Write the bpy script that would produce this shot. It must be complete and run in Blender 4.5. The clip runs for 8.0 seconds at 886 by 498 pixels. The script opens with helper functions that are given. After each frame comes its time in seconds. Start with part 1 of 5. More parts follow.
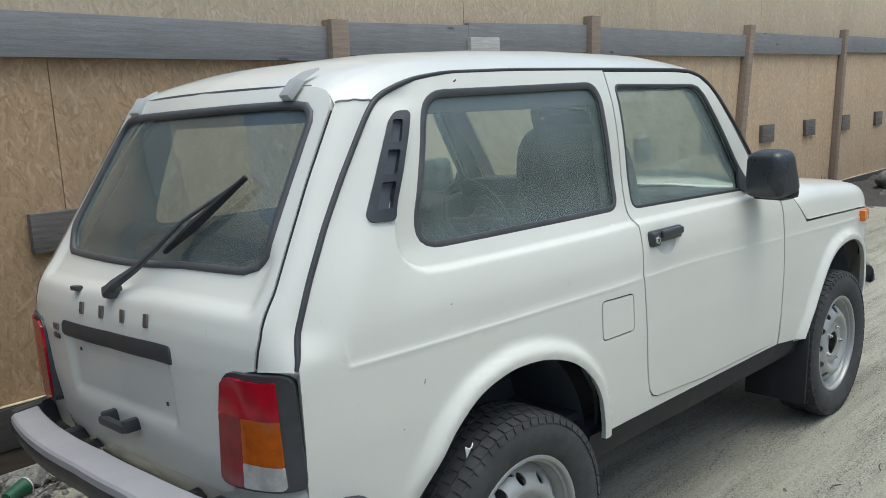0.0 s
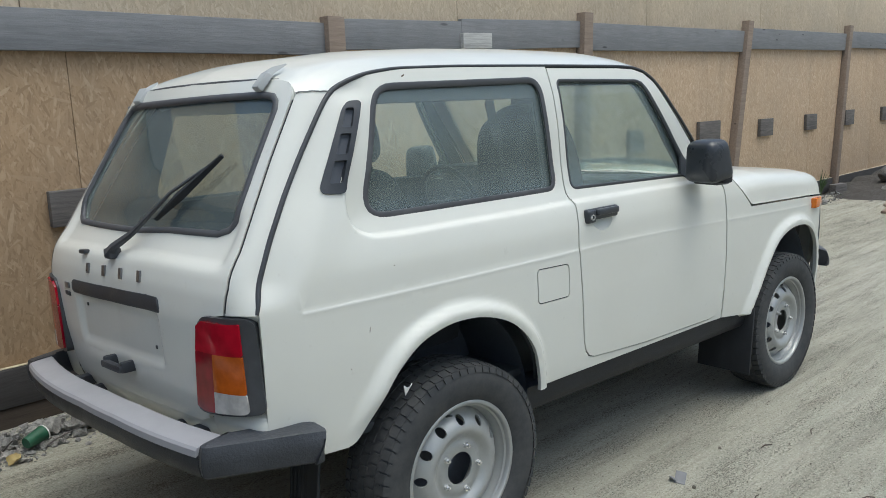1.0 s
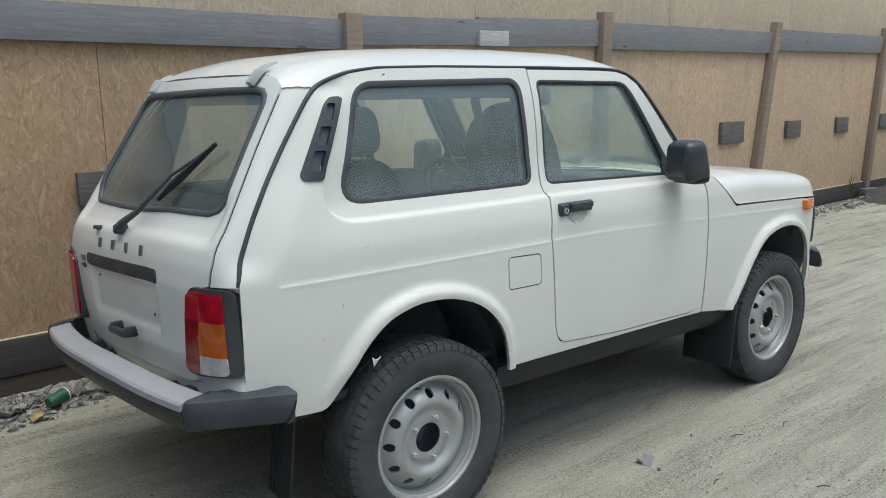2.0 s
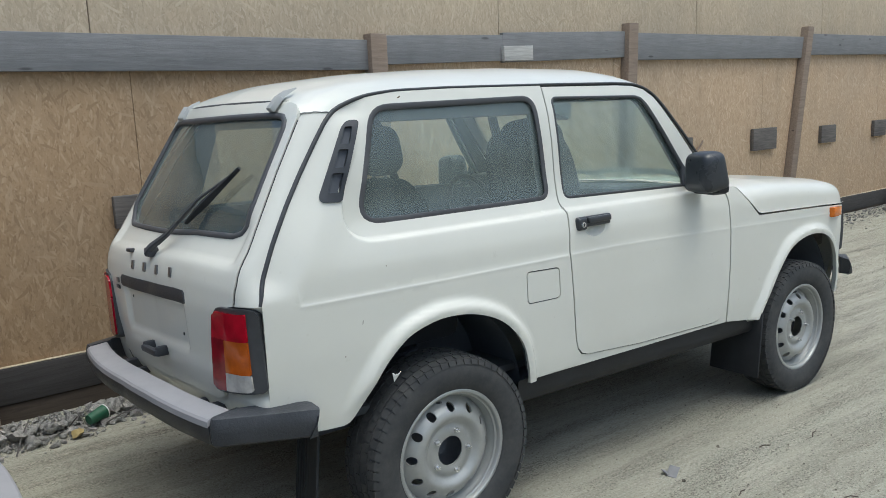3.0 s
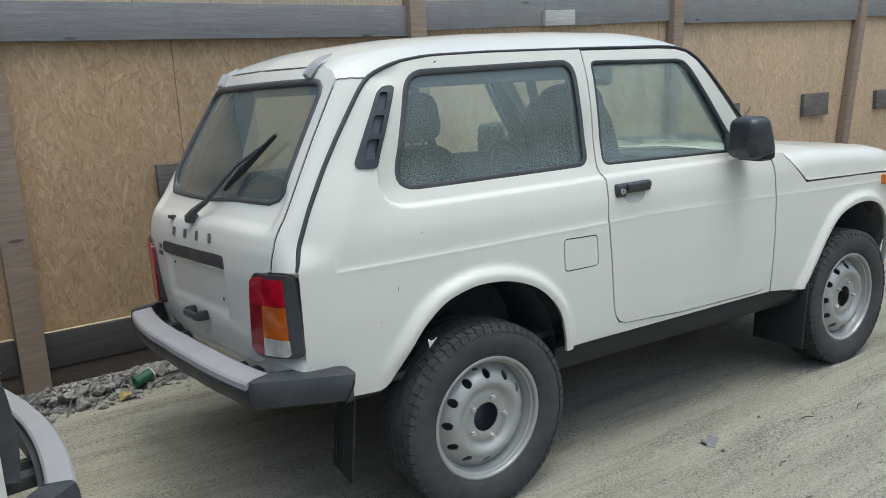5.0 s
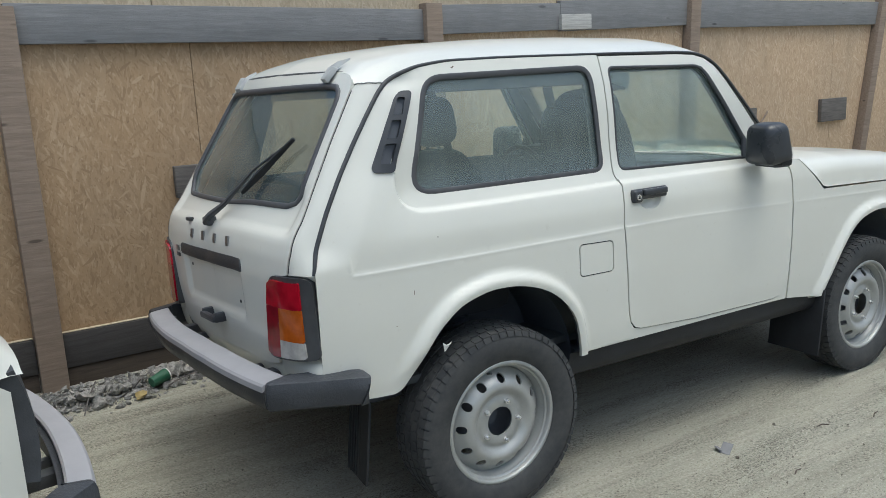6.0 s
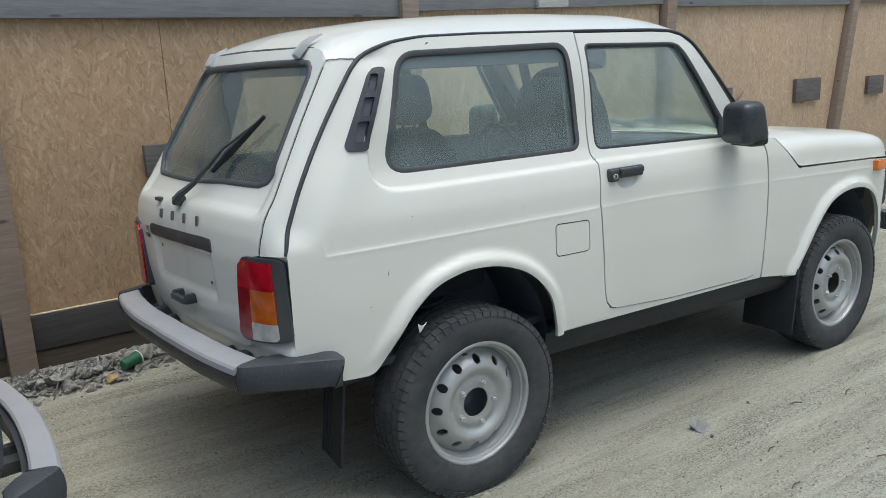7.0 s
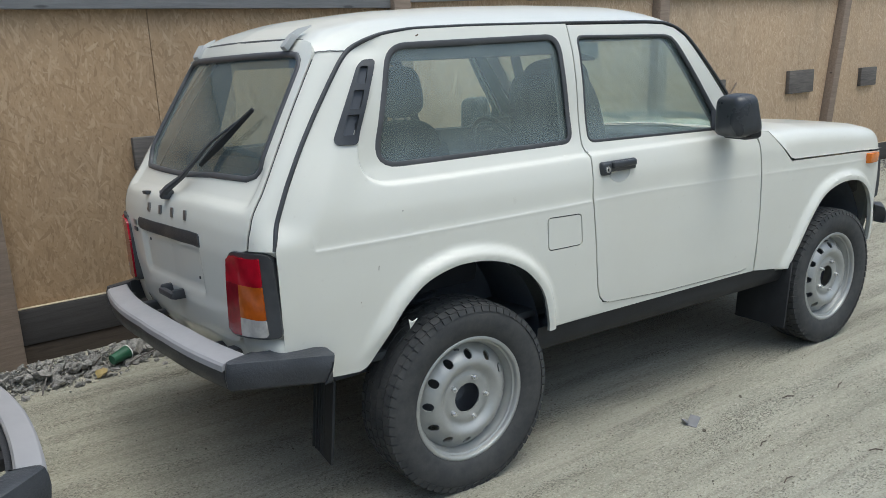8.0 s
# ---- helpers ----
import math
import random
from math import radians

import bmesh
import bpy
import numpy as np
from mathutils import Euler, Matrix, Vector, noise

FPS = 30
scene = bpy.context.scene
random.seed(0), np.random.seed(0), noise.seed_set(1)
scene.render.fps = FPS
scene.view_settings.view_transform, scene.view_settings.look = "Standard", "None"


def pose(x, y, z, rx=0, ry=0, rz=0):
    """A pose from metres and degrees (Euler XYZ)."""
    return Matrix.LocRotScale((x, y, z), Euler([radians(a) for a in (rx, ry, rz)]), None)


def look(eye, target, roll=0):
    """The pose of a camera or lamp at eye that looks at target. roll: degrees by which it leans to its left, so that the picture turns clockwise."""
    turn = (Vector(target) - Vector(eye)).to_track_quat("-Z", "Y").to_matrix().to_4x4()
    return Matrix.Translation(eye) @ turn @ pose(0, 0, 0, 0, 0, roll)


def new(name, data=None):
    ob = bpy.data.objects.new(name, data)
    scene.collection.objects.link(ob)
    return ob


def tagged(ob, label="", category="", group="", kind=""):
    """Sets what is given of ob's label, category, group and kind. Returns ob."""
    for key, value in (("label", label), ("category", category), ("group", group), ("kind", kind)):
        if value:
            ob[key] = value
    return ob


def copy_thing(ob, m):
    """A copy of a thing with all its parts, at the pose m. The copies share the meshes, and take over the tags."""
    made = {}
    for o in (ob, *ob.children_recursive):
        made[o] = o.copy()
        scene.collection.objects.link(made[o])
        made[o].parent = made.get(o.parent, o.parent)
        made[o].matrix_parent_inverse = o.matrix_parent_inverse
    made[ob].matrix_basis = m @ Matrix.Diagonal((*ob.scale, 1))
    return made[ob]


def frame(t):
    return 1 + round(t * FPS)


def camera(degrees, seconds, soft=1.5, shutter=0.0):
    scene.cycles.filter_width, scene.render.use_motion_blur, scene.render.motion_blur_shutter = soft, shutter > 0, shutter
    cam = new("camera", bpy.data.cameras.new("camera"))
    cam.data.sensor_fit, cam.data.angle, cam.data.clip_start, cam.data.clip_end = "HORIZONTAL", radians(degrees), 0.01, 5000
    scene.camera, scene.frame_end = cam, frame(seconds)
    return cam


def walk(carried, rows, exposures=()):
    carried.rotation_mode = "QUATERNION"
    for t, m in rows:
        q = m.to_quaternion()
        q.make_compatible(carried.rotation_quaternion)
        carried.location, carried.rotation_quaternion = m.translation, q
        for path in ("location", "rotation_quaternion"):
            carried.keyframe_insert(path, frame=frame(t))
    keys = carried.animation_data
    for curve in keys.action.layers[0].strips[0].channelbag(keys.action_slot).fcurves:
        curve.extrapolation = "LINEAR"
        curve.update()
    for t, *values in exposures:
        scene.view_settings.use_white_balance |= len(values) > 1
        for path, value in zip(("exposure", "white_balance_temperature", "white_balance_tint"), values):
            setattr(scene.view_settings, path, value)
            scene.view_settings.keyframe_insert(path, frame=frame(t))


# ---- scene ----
cam = camera(58.58, 8.0, 0.65)
PATH = [  # seconds, x, y, z, yaw, pitch, roll
    (0.0, -1.456, -2.037, 1.437, -44.34, -9.80, 2.68),
    (0.5, -1.440, -2.243, 1.441, -42.69, -9.50, 2.37),
    (1.0, -1.535, -2.424, 1.423, -42.61, -10.29, 2.22),
    (1.2, -1.566, -2.489, 1.427, -42.27, -10.61, 2.16),
    (2.3, -1.497, -2.757, 1.437, -38.25, -10.43, 0.59),
    (2.5, -1.499, -2.769, 1.443, -37.67, -9.87, 0.86),
    (3.0, -1.491, -2.797, 1.456, -36.90, -9.78, 2.47),
    (3.5, -1.467, -2.800, 1.453, -36.16, -9.98, 3.20),
    (4.0, -1.451, -2.789, 1.444, -35.11, -11.13, 3.11),
    (4.5, -1.461, -2.807, 1.447, -34.34, -11.45, 2.98),
    (5.0, -1.471, -2.802, 1.445, -33.88, -11.86, 2.90),
    (5.2, -1.469, -2.800, 1.446, -33.54, -11.73, 3.04),
    (6.3, -1.485, -2.805, 1.457, -32.76, -11.69, 2.55),
    (6.5, -1.473, -2.801, 1.450, -33.40, -11.99, 2.61),
    (7.0, -1.457, -2.781, 1.446, -34.47, -13.16, 2.41),
    (7.5, -1.449, -2.768, 1.446, -35.09, -13.50, 2.50),
    (8.0, -1.436, -2.764, 1.449, -34.95, -13.79, 2.35),
]
walk(cam, [(t, pose(x, y, z, 90 + p, r, w)) for t, x, y, z, w, p, r in PATH], [(0.0, 0.38, 5750, 0), (8.0, 0.38, 5750, 0)])

from mathutils import geometry

# ---------------------------------------------------------------- light
SUN_ELEV, SUN_AZ = 76.0, -75.0          # azimuth from +x towards +y, degrees
world = bpy.data.worlds.new("sky")
scene.world = world
world.use_nodes = True
wn = world.node_tree.nodes
sky = wn.new("ShaderNodeTexSky")
sky.sky_type = "NISHITA"
sky.sun_disc = False
sky.sun_elevation = radians(SUN_ELEV)
sky.sun_rotation = radians(90 - SUN_AZ)
sky.dust_density, sky.air_density = 7.0, 1.0
wn["Background"].inputs["Strength"].default_value = 0.135
world.node_tree.links.new(sky.outputs[0], wn["Background"].inputs["Color"])
sun = new("sun", bpy.data.lights.new("sun", "SUN"))
sun.data.energy, sun.data.angle, sun.data.color = 0.44, radians(55), (1.0, 0.97, 0.92)
sun_dir = Vector((math.cos(radians(SUN_ELEV)) * math.cos(radians(SUN_AZ)), math.cos(radians(SUN_ELEV)) * math.sin(radians(SUN_AZ)), math.sin(radians(SUN_ELEV))))
sun.matrix_world = look(sun_dir * 20, (0, 0, 0))


# ---------------------------------------------------------------- materials
class Mat:
    """A node material with a few short cuts."""

    def __init__(self, name, color=(0.5, 0.5, 0.5), rough=0.5, metal=0.0):
        self.m = bpy.data.materials.new(name)
        self.m.use_nodes = True
        self.n, self.l = self.m.node_tree.nodes, self.m.node_tree.links
        self.b = self.n["Principled BSDF"]
        self.b.inputs["Base Color"].default_value = (*color, 1)
        self.b.inputs["Roughness"].default_value = rough
        self.b.inputs["Metallic"].default_value = metal

    def node(self, kind, **values):
        nd = self.n.new(kind)
        for k, v in values.items():
            nd.inputs[k.replace("_", " ")].default_value = v
        return nd

    def coords(self, scale=(1, 1, 1), rot=(0, 0, 0), source="Object"):
        tc = self.n.new("ShaderNodeTexCoord")
        mp = self.node("ShaderNodeMapping", Scale=scale, Rotation=rot)
        self.l.new(tc.outputs[source], mp.inputs["Vector"])
        return mp.outputs[0]

    def noise(self, scale, detail=4, rough=0.55, vec=None, distortion=0.0):
        nd = self.node("ShaderNodeTexNoise", Scale=scale, Detail=detail, Roughness=rough, Distortion=distortion)
        self.l.new(vec or self.coords(), nd.inputs["Vector"])
        return nd.outputs["Fac"]

    def voronoi(self, scale, vec=None, feature="F1", out="Color", randomness=1.0):
        nd = self.node("ShaderNodeTexVoronoi", Scale=scale, Randomness=randomness)
        nd.feature = feature
        self.l.new(vec or self.coords(), nd.inputs["Vector"])
        return nd.outputs[out]

    def ramp(self, fac, stops):
        nd = self.n.new("ShaderNodeValToRGB")
        e = nd.color_ramp.elements
        while len(e) < len(stops):
            e.new(0.5)
        for el, (p, c) in zip(e, stops):
            el.position = p
            el.color = (*c, 1) if len(c) == 3 else c
        self.l.new(fac, nd.inputs[0])
        return nd.outputs[0]

    def gray(self, fac, a, b, lo=0.0, hi=1.0):
        nd = self.node("ShaderNodeMapRange")
        for i, v in zip((1, 2, 3, 4), (a, b, lo, hi)):
            nd.inputs[i].default_value = v
        self.l.new(fac, nd.inputs[0])
        return nd.outputs[0]

    def mix(self, fac, a, b, blend="MIX"):
        nd = self.n.new("ShaderNodeMix")
        nd.data_type, nd.blend_type = "RGBA", blend
        for s, v in ((nd.inputs[0], fac), (nd.inputs[6], a), (nd.inputs[7], b)):
            if isinstance(v, (int, float)):
                s.default_value = v
            elif isinstance(v, tuple):
                s.default_value = (*v, 1)
            else:
                self.l.new(v, s)
        return nd.outputs[2]

    def math(self, op, a, b=0.0):
        nd = self.n.new("ShaderNodeMath")
        nd.operation = op
        for s, v in zip(nd.inputs, (a, b)):
            if isinstance(v, (int, float)):
                s.default_value = v
            else:
                self.l.new(v, s)
        return nd.outputs[0]

    def split(self, vec):
        nd = self.n.new("ShaderNodeSeparateXYZ")
        self.l.new(vec, nd.inputs[0])
        return nd.outputs

    def set(self, **links):
        for k, v in links.items():
            s = self.b.inputs[k.replace("_", " ")]
            if isinstance(v, (int, float, tuple)):
                s.default_value = v if not isinstance(v, tuple) or len(v) == 4 else (*v, 1)
            else:
                self.l.new(v, s)
        return self

    def bump(self, height, strength=0.3, dist=0.01):
        nd = self.node("ShaderNodeBump", Strength=strength, Distance=dist)
        self.l.new(height, nd.inputs["Height"])
        self.l.new(nd.outputs[0], self.b.inputs["Normal"])
        return self


def car_paint():
    k = Mat("white_car_paint", (0.74, 0.74, 0.68), 0.32)
    big = k.noise(2.2, 5, 0.6)
    fine = k.noise(70, 3, 0.6)
    dust = k.mix(k.gray(big, 0.42, 0.72, 0, 0.5), (0.692, 0.687, 0.622), (0.648, 0.636, 0.566))
    spots = k.gray(k.noise(38, 2, 0.5), 0.70, 0.76)
    k.set(Base_Color=k.mix(k.math("MULTIPLY", spots, 0.2), dust, (0.52, 0.49, 0.42)))
    k.set(Roughness=k.gray(fine, 0.3, 0.8, 0.48, 0.62), Specular_IOR_Level=0.3, Coat_Weight=0.75, Coat_Roughness=0.06)
    k.bump(k.noise(7, 2, 0.5), 0.03, 0.01)
    return k.m


def plastic(name, color, rough, grain=260, strength=0.25):
    k = Mat(name, color, rough)
    n1, n2 = k.noise(grain, 3, 0.6), k.noise(7, 5, 0.65)
    lighter = tuple(min(1, c * 1.5 + 0.02) for c in color)
    k.set(Base_Color=k.mix(k.gray(n2, 0.45, 0.75, 0, 0.7), color, lighter), Roughness=k.gray(n2, 0.3, 0.7, rough - 0.08, rough + 0.12))
    k.bump(n1, strength, 0.002)
    return k.m


def metal(name, color, rough, amount=0.85):
    k = Mat(name, color, rough, amount)
    n = k.noise(25, 5, 0.65)
    k.set(Base_Color=k.mix(k.gray(n, 0.4, 0.75, 0, 0.6), color, tuple(c * 0.88 for c in color)), Roughness=k.gray(n, 0.3, 0.7, rough - 0.06, rough + 0.15))
    k.bump(k.noise(400, 2), 0.05, 0.001)
    return k.m


def matt(name, color, rough):
    """Plain satin paint with faint dust."""
    k = Mat(name, color, rough)
    n = k.noise(5, 6, 0.65)
    k.set(Base_Color=k.mix(k.gray(n, 0.4, 0.7, 0, 0.5), color, tuple(c * 0.86 for c in color)), Roughness=k.gray(n, 0.3, 0.7, rough - 0.06, rough + 0.1))
    return k.m


def rubber():
    k = Mat("tyre_rubber", (0.02, 0.021, 0.022), 0.8)
    n = k.noise(16, 5, 0.7)
    k.set(Base_Color=k.mix(k.gray(n, 0.35, 0.75), (0.034, 0.036, 0.038), (0.068, 0.067, 0.064)))
    k.bump(k.noise(180, 3), 0.2, 0.002)
    return k.m


def glass(name, tint, veil):
    """A thin pane: tinted see-through with a mirror's gloss by Fresnel and a pale film, part dust, part the sky's
    reflected haze put in as colour.
    """
    k = Mat(name)
    out = k.n["Material Output"]
    clear = k.node("ShaderNodeBsdfTransparent", Color=(*tint, 1))
    gloss = k.node("ShaderNodeBsdfGlossy", Color=(1, 1, 1, 1), Roughness=0.02)
    face = k.node("ShaderNodeLayerWeight", Blend=0.5)
    fres = k.math("ADD", k.math("MULTIPLY", k.math("POWER", face.outputs["Facing"], 5.0), 0.92), 0.07)
    m1 = k.n.new("ShaderNodeMixShader")
    k.l.new(fres, m1.inputs[0])
    k.l.new(clear.outputs[0], m1.inputs[1])
    k.l.new(gloss.outputs[0], m1.inputs[2])
    # bluish diffuse film: dust, and the veil of reflected sky painted along with it
    dust = k.node("ShaderNodeBsdfDiffuse", Color=(0.70, 0.84, 0.81, 1))
    m2 = k.n.new("ShaderNodeMixShader")
    streak = k.noise(14, 6, 0.7, k.coords((1, 1, 0.35)))
    k.l.new(k.gray(streak, 0.3, 0.8, veil * 0.75, veil * 1.25), m2.inputs[0])
    k.l.new(m1.outputs[0], m2.inputs[1])
    k.l.new(dust.outputs[0], m2.inputs[2])
    k.l.new(m2.outputs[0], out.inputs["Surface"])
    return k.m


def lens(name, color, rough=0.12):
    k = Mat(name, color, rough)
    ribs = k.node("ShaderNodeTexWave", Scale=55.0)
    ribs.bands_direction = "Z"
    k.l.new(k.coords(), ribs.inputs["Vector"])
    k.set(Specular_IOR_Level=0.3, Coat_Weight=0.3, Coat_Roughness=0.05, Base_Color=k.mix(k.gray(k.noise(22, 4), 0.35, 0.7), color, tuple(c * 0.6 for c in color)))
    k.bump(ribs.outputs["Fac"], 0.012, 0.002)
    return k.m


def osb(name, base, dark, light, weather):
    """Pressed board of overlapping wood strands."""
    k = Mat(name, base, 0.8)
    col = base
    height = None
    for i, (ang, sx, sz, scale, cover) in enumerate(((8, 1, 0.32, 135, 0.0), (-24, 1, 0.28, 120, 0.35), (38, 1, 0.26, 110, 0.50), (-9, 1, 0.23, 98, 0.60), (20, 1, 0.21, 86, 0.75), (-55, 1, 0.20, 78, 0.92), (62, 1, 0.18, 70, 0.95), (78, 1, 0.14, 58, 0.978), (-15, 1, 0.13, 56, 0.965))):
        turned = k.coords((1, 1, 1), (0, radians(ang), 0))
        stretch = k.node("ShaderNodeMapping", Scale=(sx, .05, sz), Location=(i * 3.7, 0, i * 1.3))
        k.l.new(turned, stretch.inputs["Vector"])
        cells = k.voronoi(scale, stretch.outputs[0])
        r, g, b = k.split(cells)
        strand = k.ramp(r, ((0.0, dark), (0.35, base), (0.75, tuple(c * 1.08 for c in base)), (1.0, light))) if i < 7 else k.ramp(r, ((0.0, base), (0.5, tuple((c + d) / 2 for c, d in zip(base, light))), (1.0, light)))
        col = strand if i == 0 else k.mix(k.gray(g, cover, cover + 0.02), col, strand)
        h = k.math("MULTIPLY", b, 0.6)
        height = h if height is None else k.math("ADD", height, h)
    fine = k.noise(60, 4, 0.7)
    col = k.mix(k.gray(fine, 0.35, 0.8, 0.0, 0.35), col, dark)
    fleck = k.noise(95, 3, 0.6, k.coords((1.3, 1, 0.55)))
    col = k.mix(k.gray(fleck, 0.64, 0.72, 0.0, 0.55), col, tuple(c * 0.5 for c in dark))
    blot = k.noise(1.3, 6, 0.62)
    col = k.mix(k.gray(blot, 0.42, 0.70, 0.0, weather), col, (0.30, 0.27, 0.22))
    drip = k.noise(2.6, 5, 0.6, k.coords((1.5, 1, 0.25)))
    col = k.mix(k.gray(drip, 0.52, 0.78, 0.0, 0.25), col, (0.25, 0.19, 0.12))
    k.set(Base_Color=col)
    k.bump(height, 0.25, 0.002)
    return k.m


def timber(name, base, dark, knots=True):
    """Weathered sawn timber, grain along the longest way."""
    k = Mat(name, base, 0.85)
    g1 = k.noise(9, 6, 0.65, k.coords((0.35, 6, 6)), 0.6)
    g2 = k.noise(22, 4, 0.7, k.coords((0.15, 4, 4)))
    col = k.mix(k.gray(g1, 0.35, 0.68), dark, base)
    col = k.mix(k.gray(g2, 0.5, 0.8, 0, 0.3), col, tuple(min(1, c * 1.35) for c in base))
    if knots:
        d = k.voronoi(2.6, k.coords((0.8, 1.6, 3.2)), "F1", "Distance")
        col = k.mix(k.gray(d, 0.05, 0.09, 0.8, 0.0), col, tuple(c * 0.3 for c in dark))
    blot = k.noise(3.0, 4, 0.6)
    col = k.mix(k.gray(blot, 0.5, 0.75, 0, 0.4), col, tuple(c * 0.6 for c in base))
    k.set(Base_Color=col)
    k.bump(k.math("ADD", g1, g2), 0.4, 0.004)
    return k.m


def ground_mat():
    k = Mat("dried_mud_on_concrete", (0.3, 0.28, 0.221), 0.92)
    along = k.coords((0.45, 2.0, 1))
    big = k.noise(0.6, 6, 0.6, along)
    mid = k.noise(4.5, 7, 0.7, along)
    lines = k.noise(7, 5, 0.65, k.coords((0.12, 3.2, 1)))
    fine = k.noise(95, 5, 0.75)
    col = k.ramp(big, ((0.30, (0.265, 0.252, 0.195)), (0.5, (0.35, 0.338, 0.269)), (0.68, (0.44, 0.43, 0.354))))
    col = k.mix(k.gray(mid, 0.40, 0.70, 0, 0.75), col, (0.44, 0.42, 0.340))
    col = k.mix(k.gray(lines, 0.48, 0.68, 0, 0.55), col, (0.23, 0.217, 0.166))
    col = k.mix(k.gray(fine, 0.52, 0.66, 0, 0.65), col, (0.20, 0.178, 0.129))
    col = k.mix(k.gray(fine, 0.46, 0.34, 0, 0.5), col, (0.50, 0.48, 0.396))
    pits = k.voronoi(42, k.coords((0.6, 1, 1)), "F1", "Distance")
    sparse = k.gray(k.noise(2.6, 5, 0.65, along), 0.40, 0.60)
    pit = k.math("MULTIPLY", k.gray(pits, 0.12, 0.30, 1, 0), sparse)
    col = k.mix(k.math("MULTIPLY", pit, 0.3), col, (0.135, 0.122, 0.092))
    bands = k.noise(3.4, 7, 0.75, k.coords((0.22, 2.1, 1)))
    grain = k.noise(180, 3, 0.65, k.coords((0.55, 1, 1)))
    speck = k.gray(k.math("ADD", grain, k.gray(bands, 0.34, 0.66, -0.12, 0.10)), 0.565, 0.625)
    col = k.mix(k.math("MULTIPLY", speck, 0.6), col, (0.085, 0.078, 0.061))
    col = k.mix(k.math("MULTIPLY", k.gray(grain, 0.42, 0.34), 0.6), col, (0.56, 0.54, 0.451))
    k.set(Base_Color=col)
    h = k.math("ADD", k.math("MULTIPLY", mid, 1.6), k.math("SUBTRACT", k.math("MULTIPLY", fine, 0.6), k.math("ADD", k.math("ADD", k.math("MULTIPLY", pit, 0.4), k.math("MULTIPLY", speck, 0.5)), k.math("MULTIPLY", lines, 0.9))))
    k.bump(h, 0.8, 0.016)
    return k.m


def stone_mat(name, a, b):
    k = Mat(name, a, 0.92)
    info = k.n.new("ShaderNodeNewGeometry")
    rnd = info.outputs["Random Per Island"]
    k.set(Base_Color=k.mix(k.gray(k.noise(40, 5, 0.7), 0.3, 0.7), k.mix(rnd, a, b), tuple(c * 0.55 for c in a)))
    k.bump(k.noise(70, 6, 0.75), 0.9, 0.012)
    return k.m


def cloth(name, color):
    k = Mat(name, color, 0.95)
    big = k.noise(6, 4, 0.6)
    tone = k.mix(k.gray(big, 0.35, 0.7), tuple(c * 0.85 for c in color), tuple(c * 1.2 for c in color))
    k.set(Base_Color=k.mix(k.gray(k.noise(24, 3), 0.4, 0.6, 0, 0.25), tone, tuple(c * 0.75 for c in color)), Specular_IOR_Level=0.1)
    return k.m


def leaf_mat():
    k = Mat("tree_leaves", (0.05, 0.09, 0.03), 0.6)
    info = k.n.new("ShaderNodeNewGeometry")
    k.set(Base_Color=k.mix(info.outputs["Random Per Island"], (0.035, 0.07, 0.022), (0.09, 0.13, 0.045)))
    return k.m


PAINT = car_paint()
BLACK = plastic("grained_black_plastic", (0.034, 0.037, 0.043), 0.44, 200, 0.35)
SHELL = plastic("smooth_black_plastic", (0.036, 0.039, 0.044), 0.30, 300, 0.05)
CAP = plastic("coarse_grained_black_plastic", (0.036, 0.039, 0.045), 0.42, 120, 1.0)
TRIM = plastic("black_rubber_seal", (0.042, 0.044, 0.048), 0.45, 120, 0.1)
SEAL = plastic("grey_rubber_seal", (0.068, 0.069, 0.074), 0.5, 120, 0.1)
DARK = plastic("underbody_coating", (0.080, 0.088, 0.104), 0.7)
LINER = plastic("light_headliner", (0.20, 0.205, 0.20), 0.9)
DASH = plastic("dashboard_plastic", (0.045, 0.05, 0.052), 0.6)
SILVER = matt("dull_aluminium", (0.34, 0.337, 0.350), 0.5)
RIM = metal("silver_wheel_paint", (0.40, 0.405, 0.39), 0.42, 0.45)
BADGE = metal("dark_chrome_badge", (0.22, 0.22, 0.23), 0.3)
CHROME = metal("dull_chrome", (0.72, 0.72, 0.72), 0.22)
SILL = plastic("black_sill_coating", (0.011, 0.012, 0.014), 0.6)
RUBBER = rubber()
GLASS = glass("tinted_car_glass", (0.93, 0.99, 0.95), 0.15)
DOORGLASS = glass("hazy_door_glass", (0.92, 1.0, 0.95), 0.19)
SCREENGLASS = glass("dusty_windscreen_glass", (0.88, 0.98, 0.90), 0.40)
REARGLASS = glass("dusty_rear_glass", (0.60, 0.68, 0.64), 0.115)
HINGE = matt("grey_painted_hinge", (0.42, 0.43, 0.42), 0.5)
FLAP = plastic("black_flap_rubber", (0.015, 0.016, 0.018), 0.75)
RED = lens("red_lamp_lens", (0.42, 0.005, 0.020), .12)
DEEPRED = lens("dark_red_lamp_lens", (0.26, 0.004, 0.016), .12)
AMBER = lens("amber_lamp_lens", (0.52, 0.115, 0.012))
CLEAR = lens("clear_lamp_lens", (0.55, 0.53, 0.50))
SIGNAL = lens("orange_side_lamp_lens", (0.75, 0.20, 0.02))
SEAT = cloth("dark_seat_cloth", (0.035, 0.037, 0.042))
# lower boards: OSB_LOW toned down, OSB_PALE lifted; the fence's light gradient as colour
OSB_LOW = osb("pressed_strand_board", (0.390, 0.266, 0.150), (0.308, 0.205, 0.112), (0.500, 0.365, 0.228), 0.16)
OSB_PALE = osb("lit_strand_board", (0.50, 0.365, 0.235), (0.415, 0.292, 0.180), (0.63, 0.495, 0.345), 0.20)
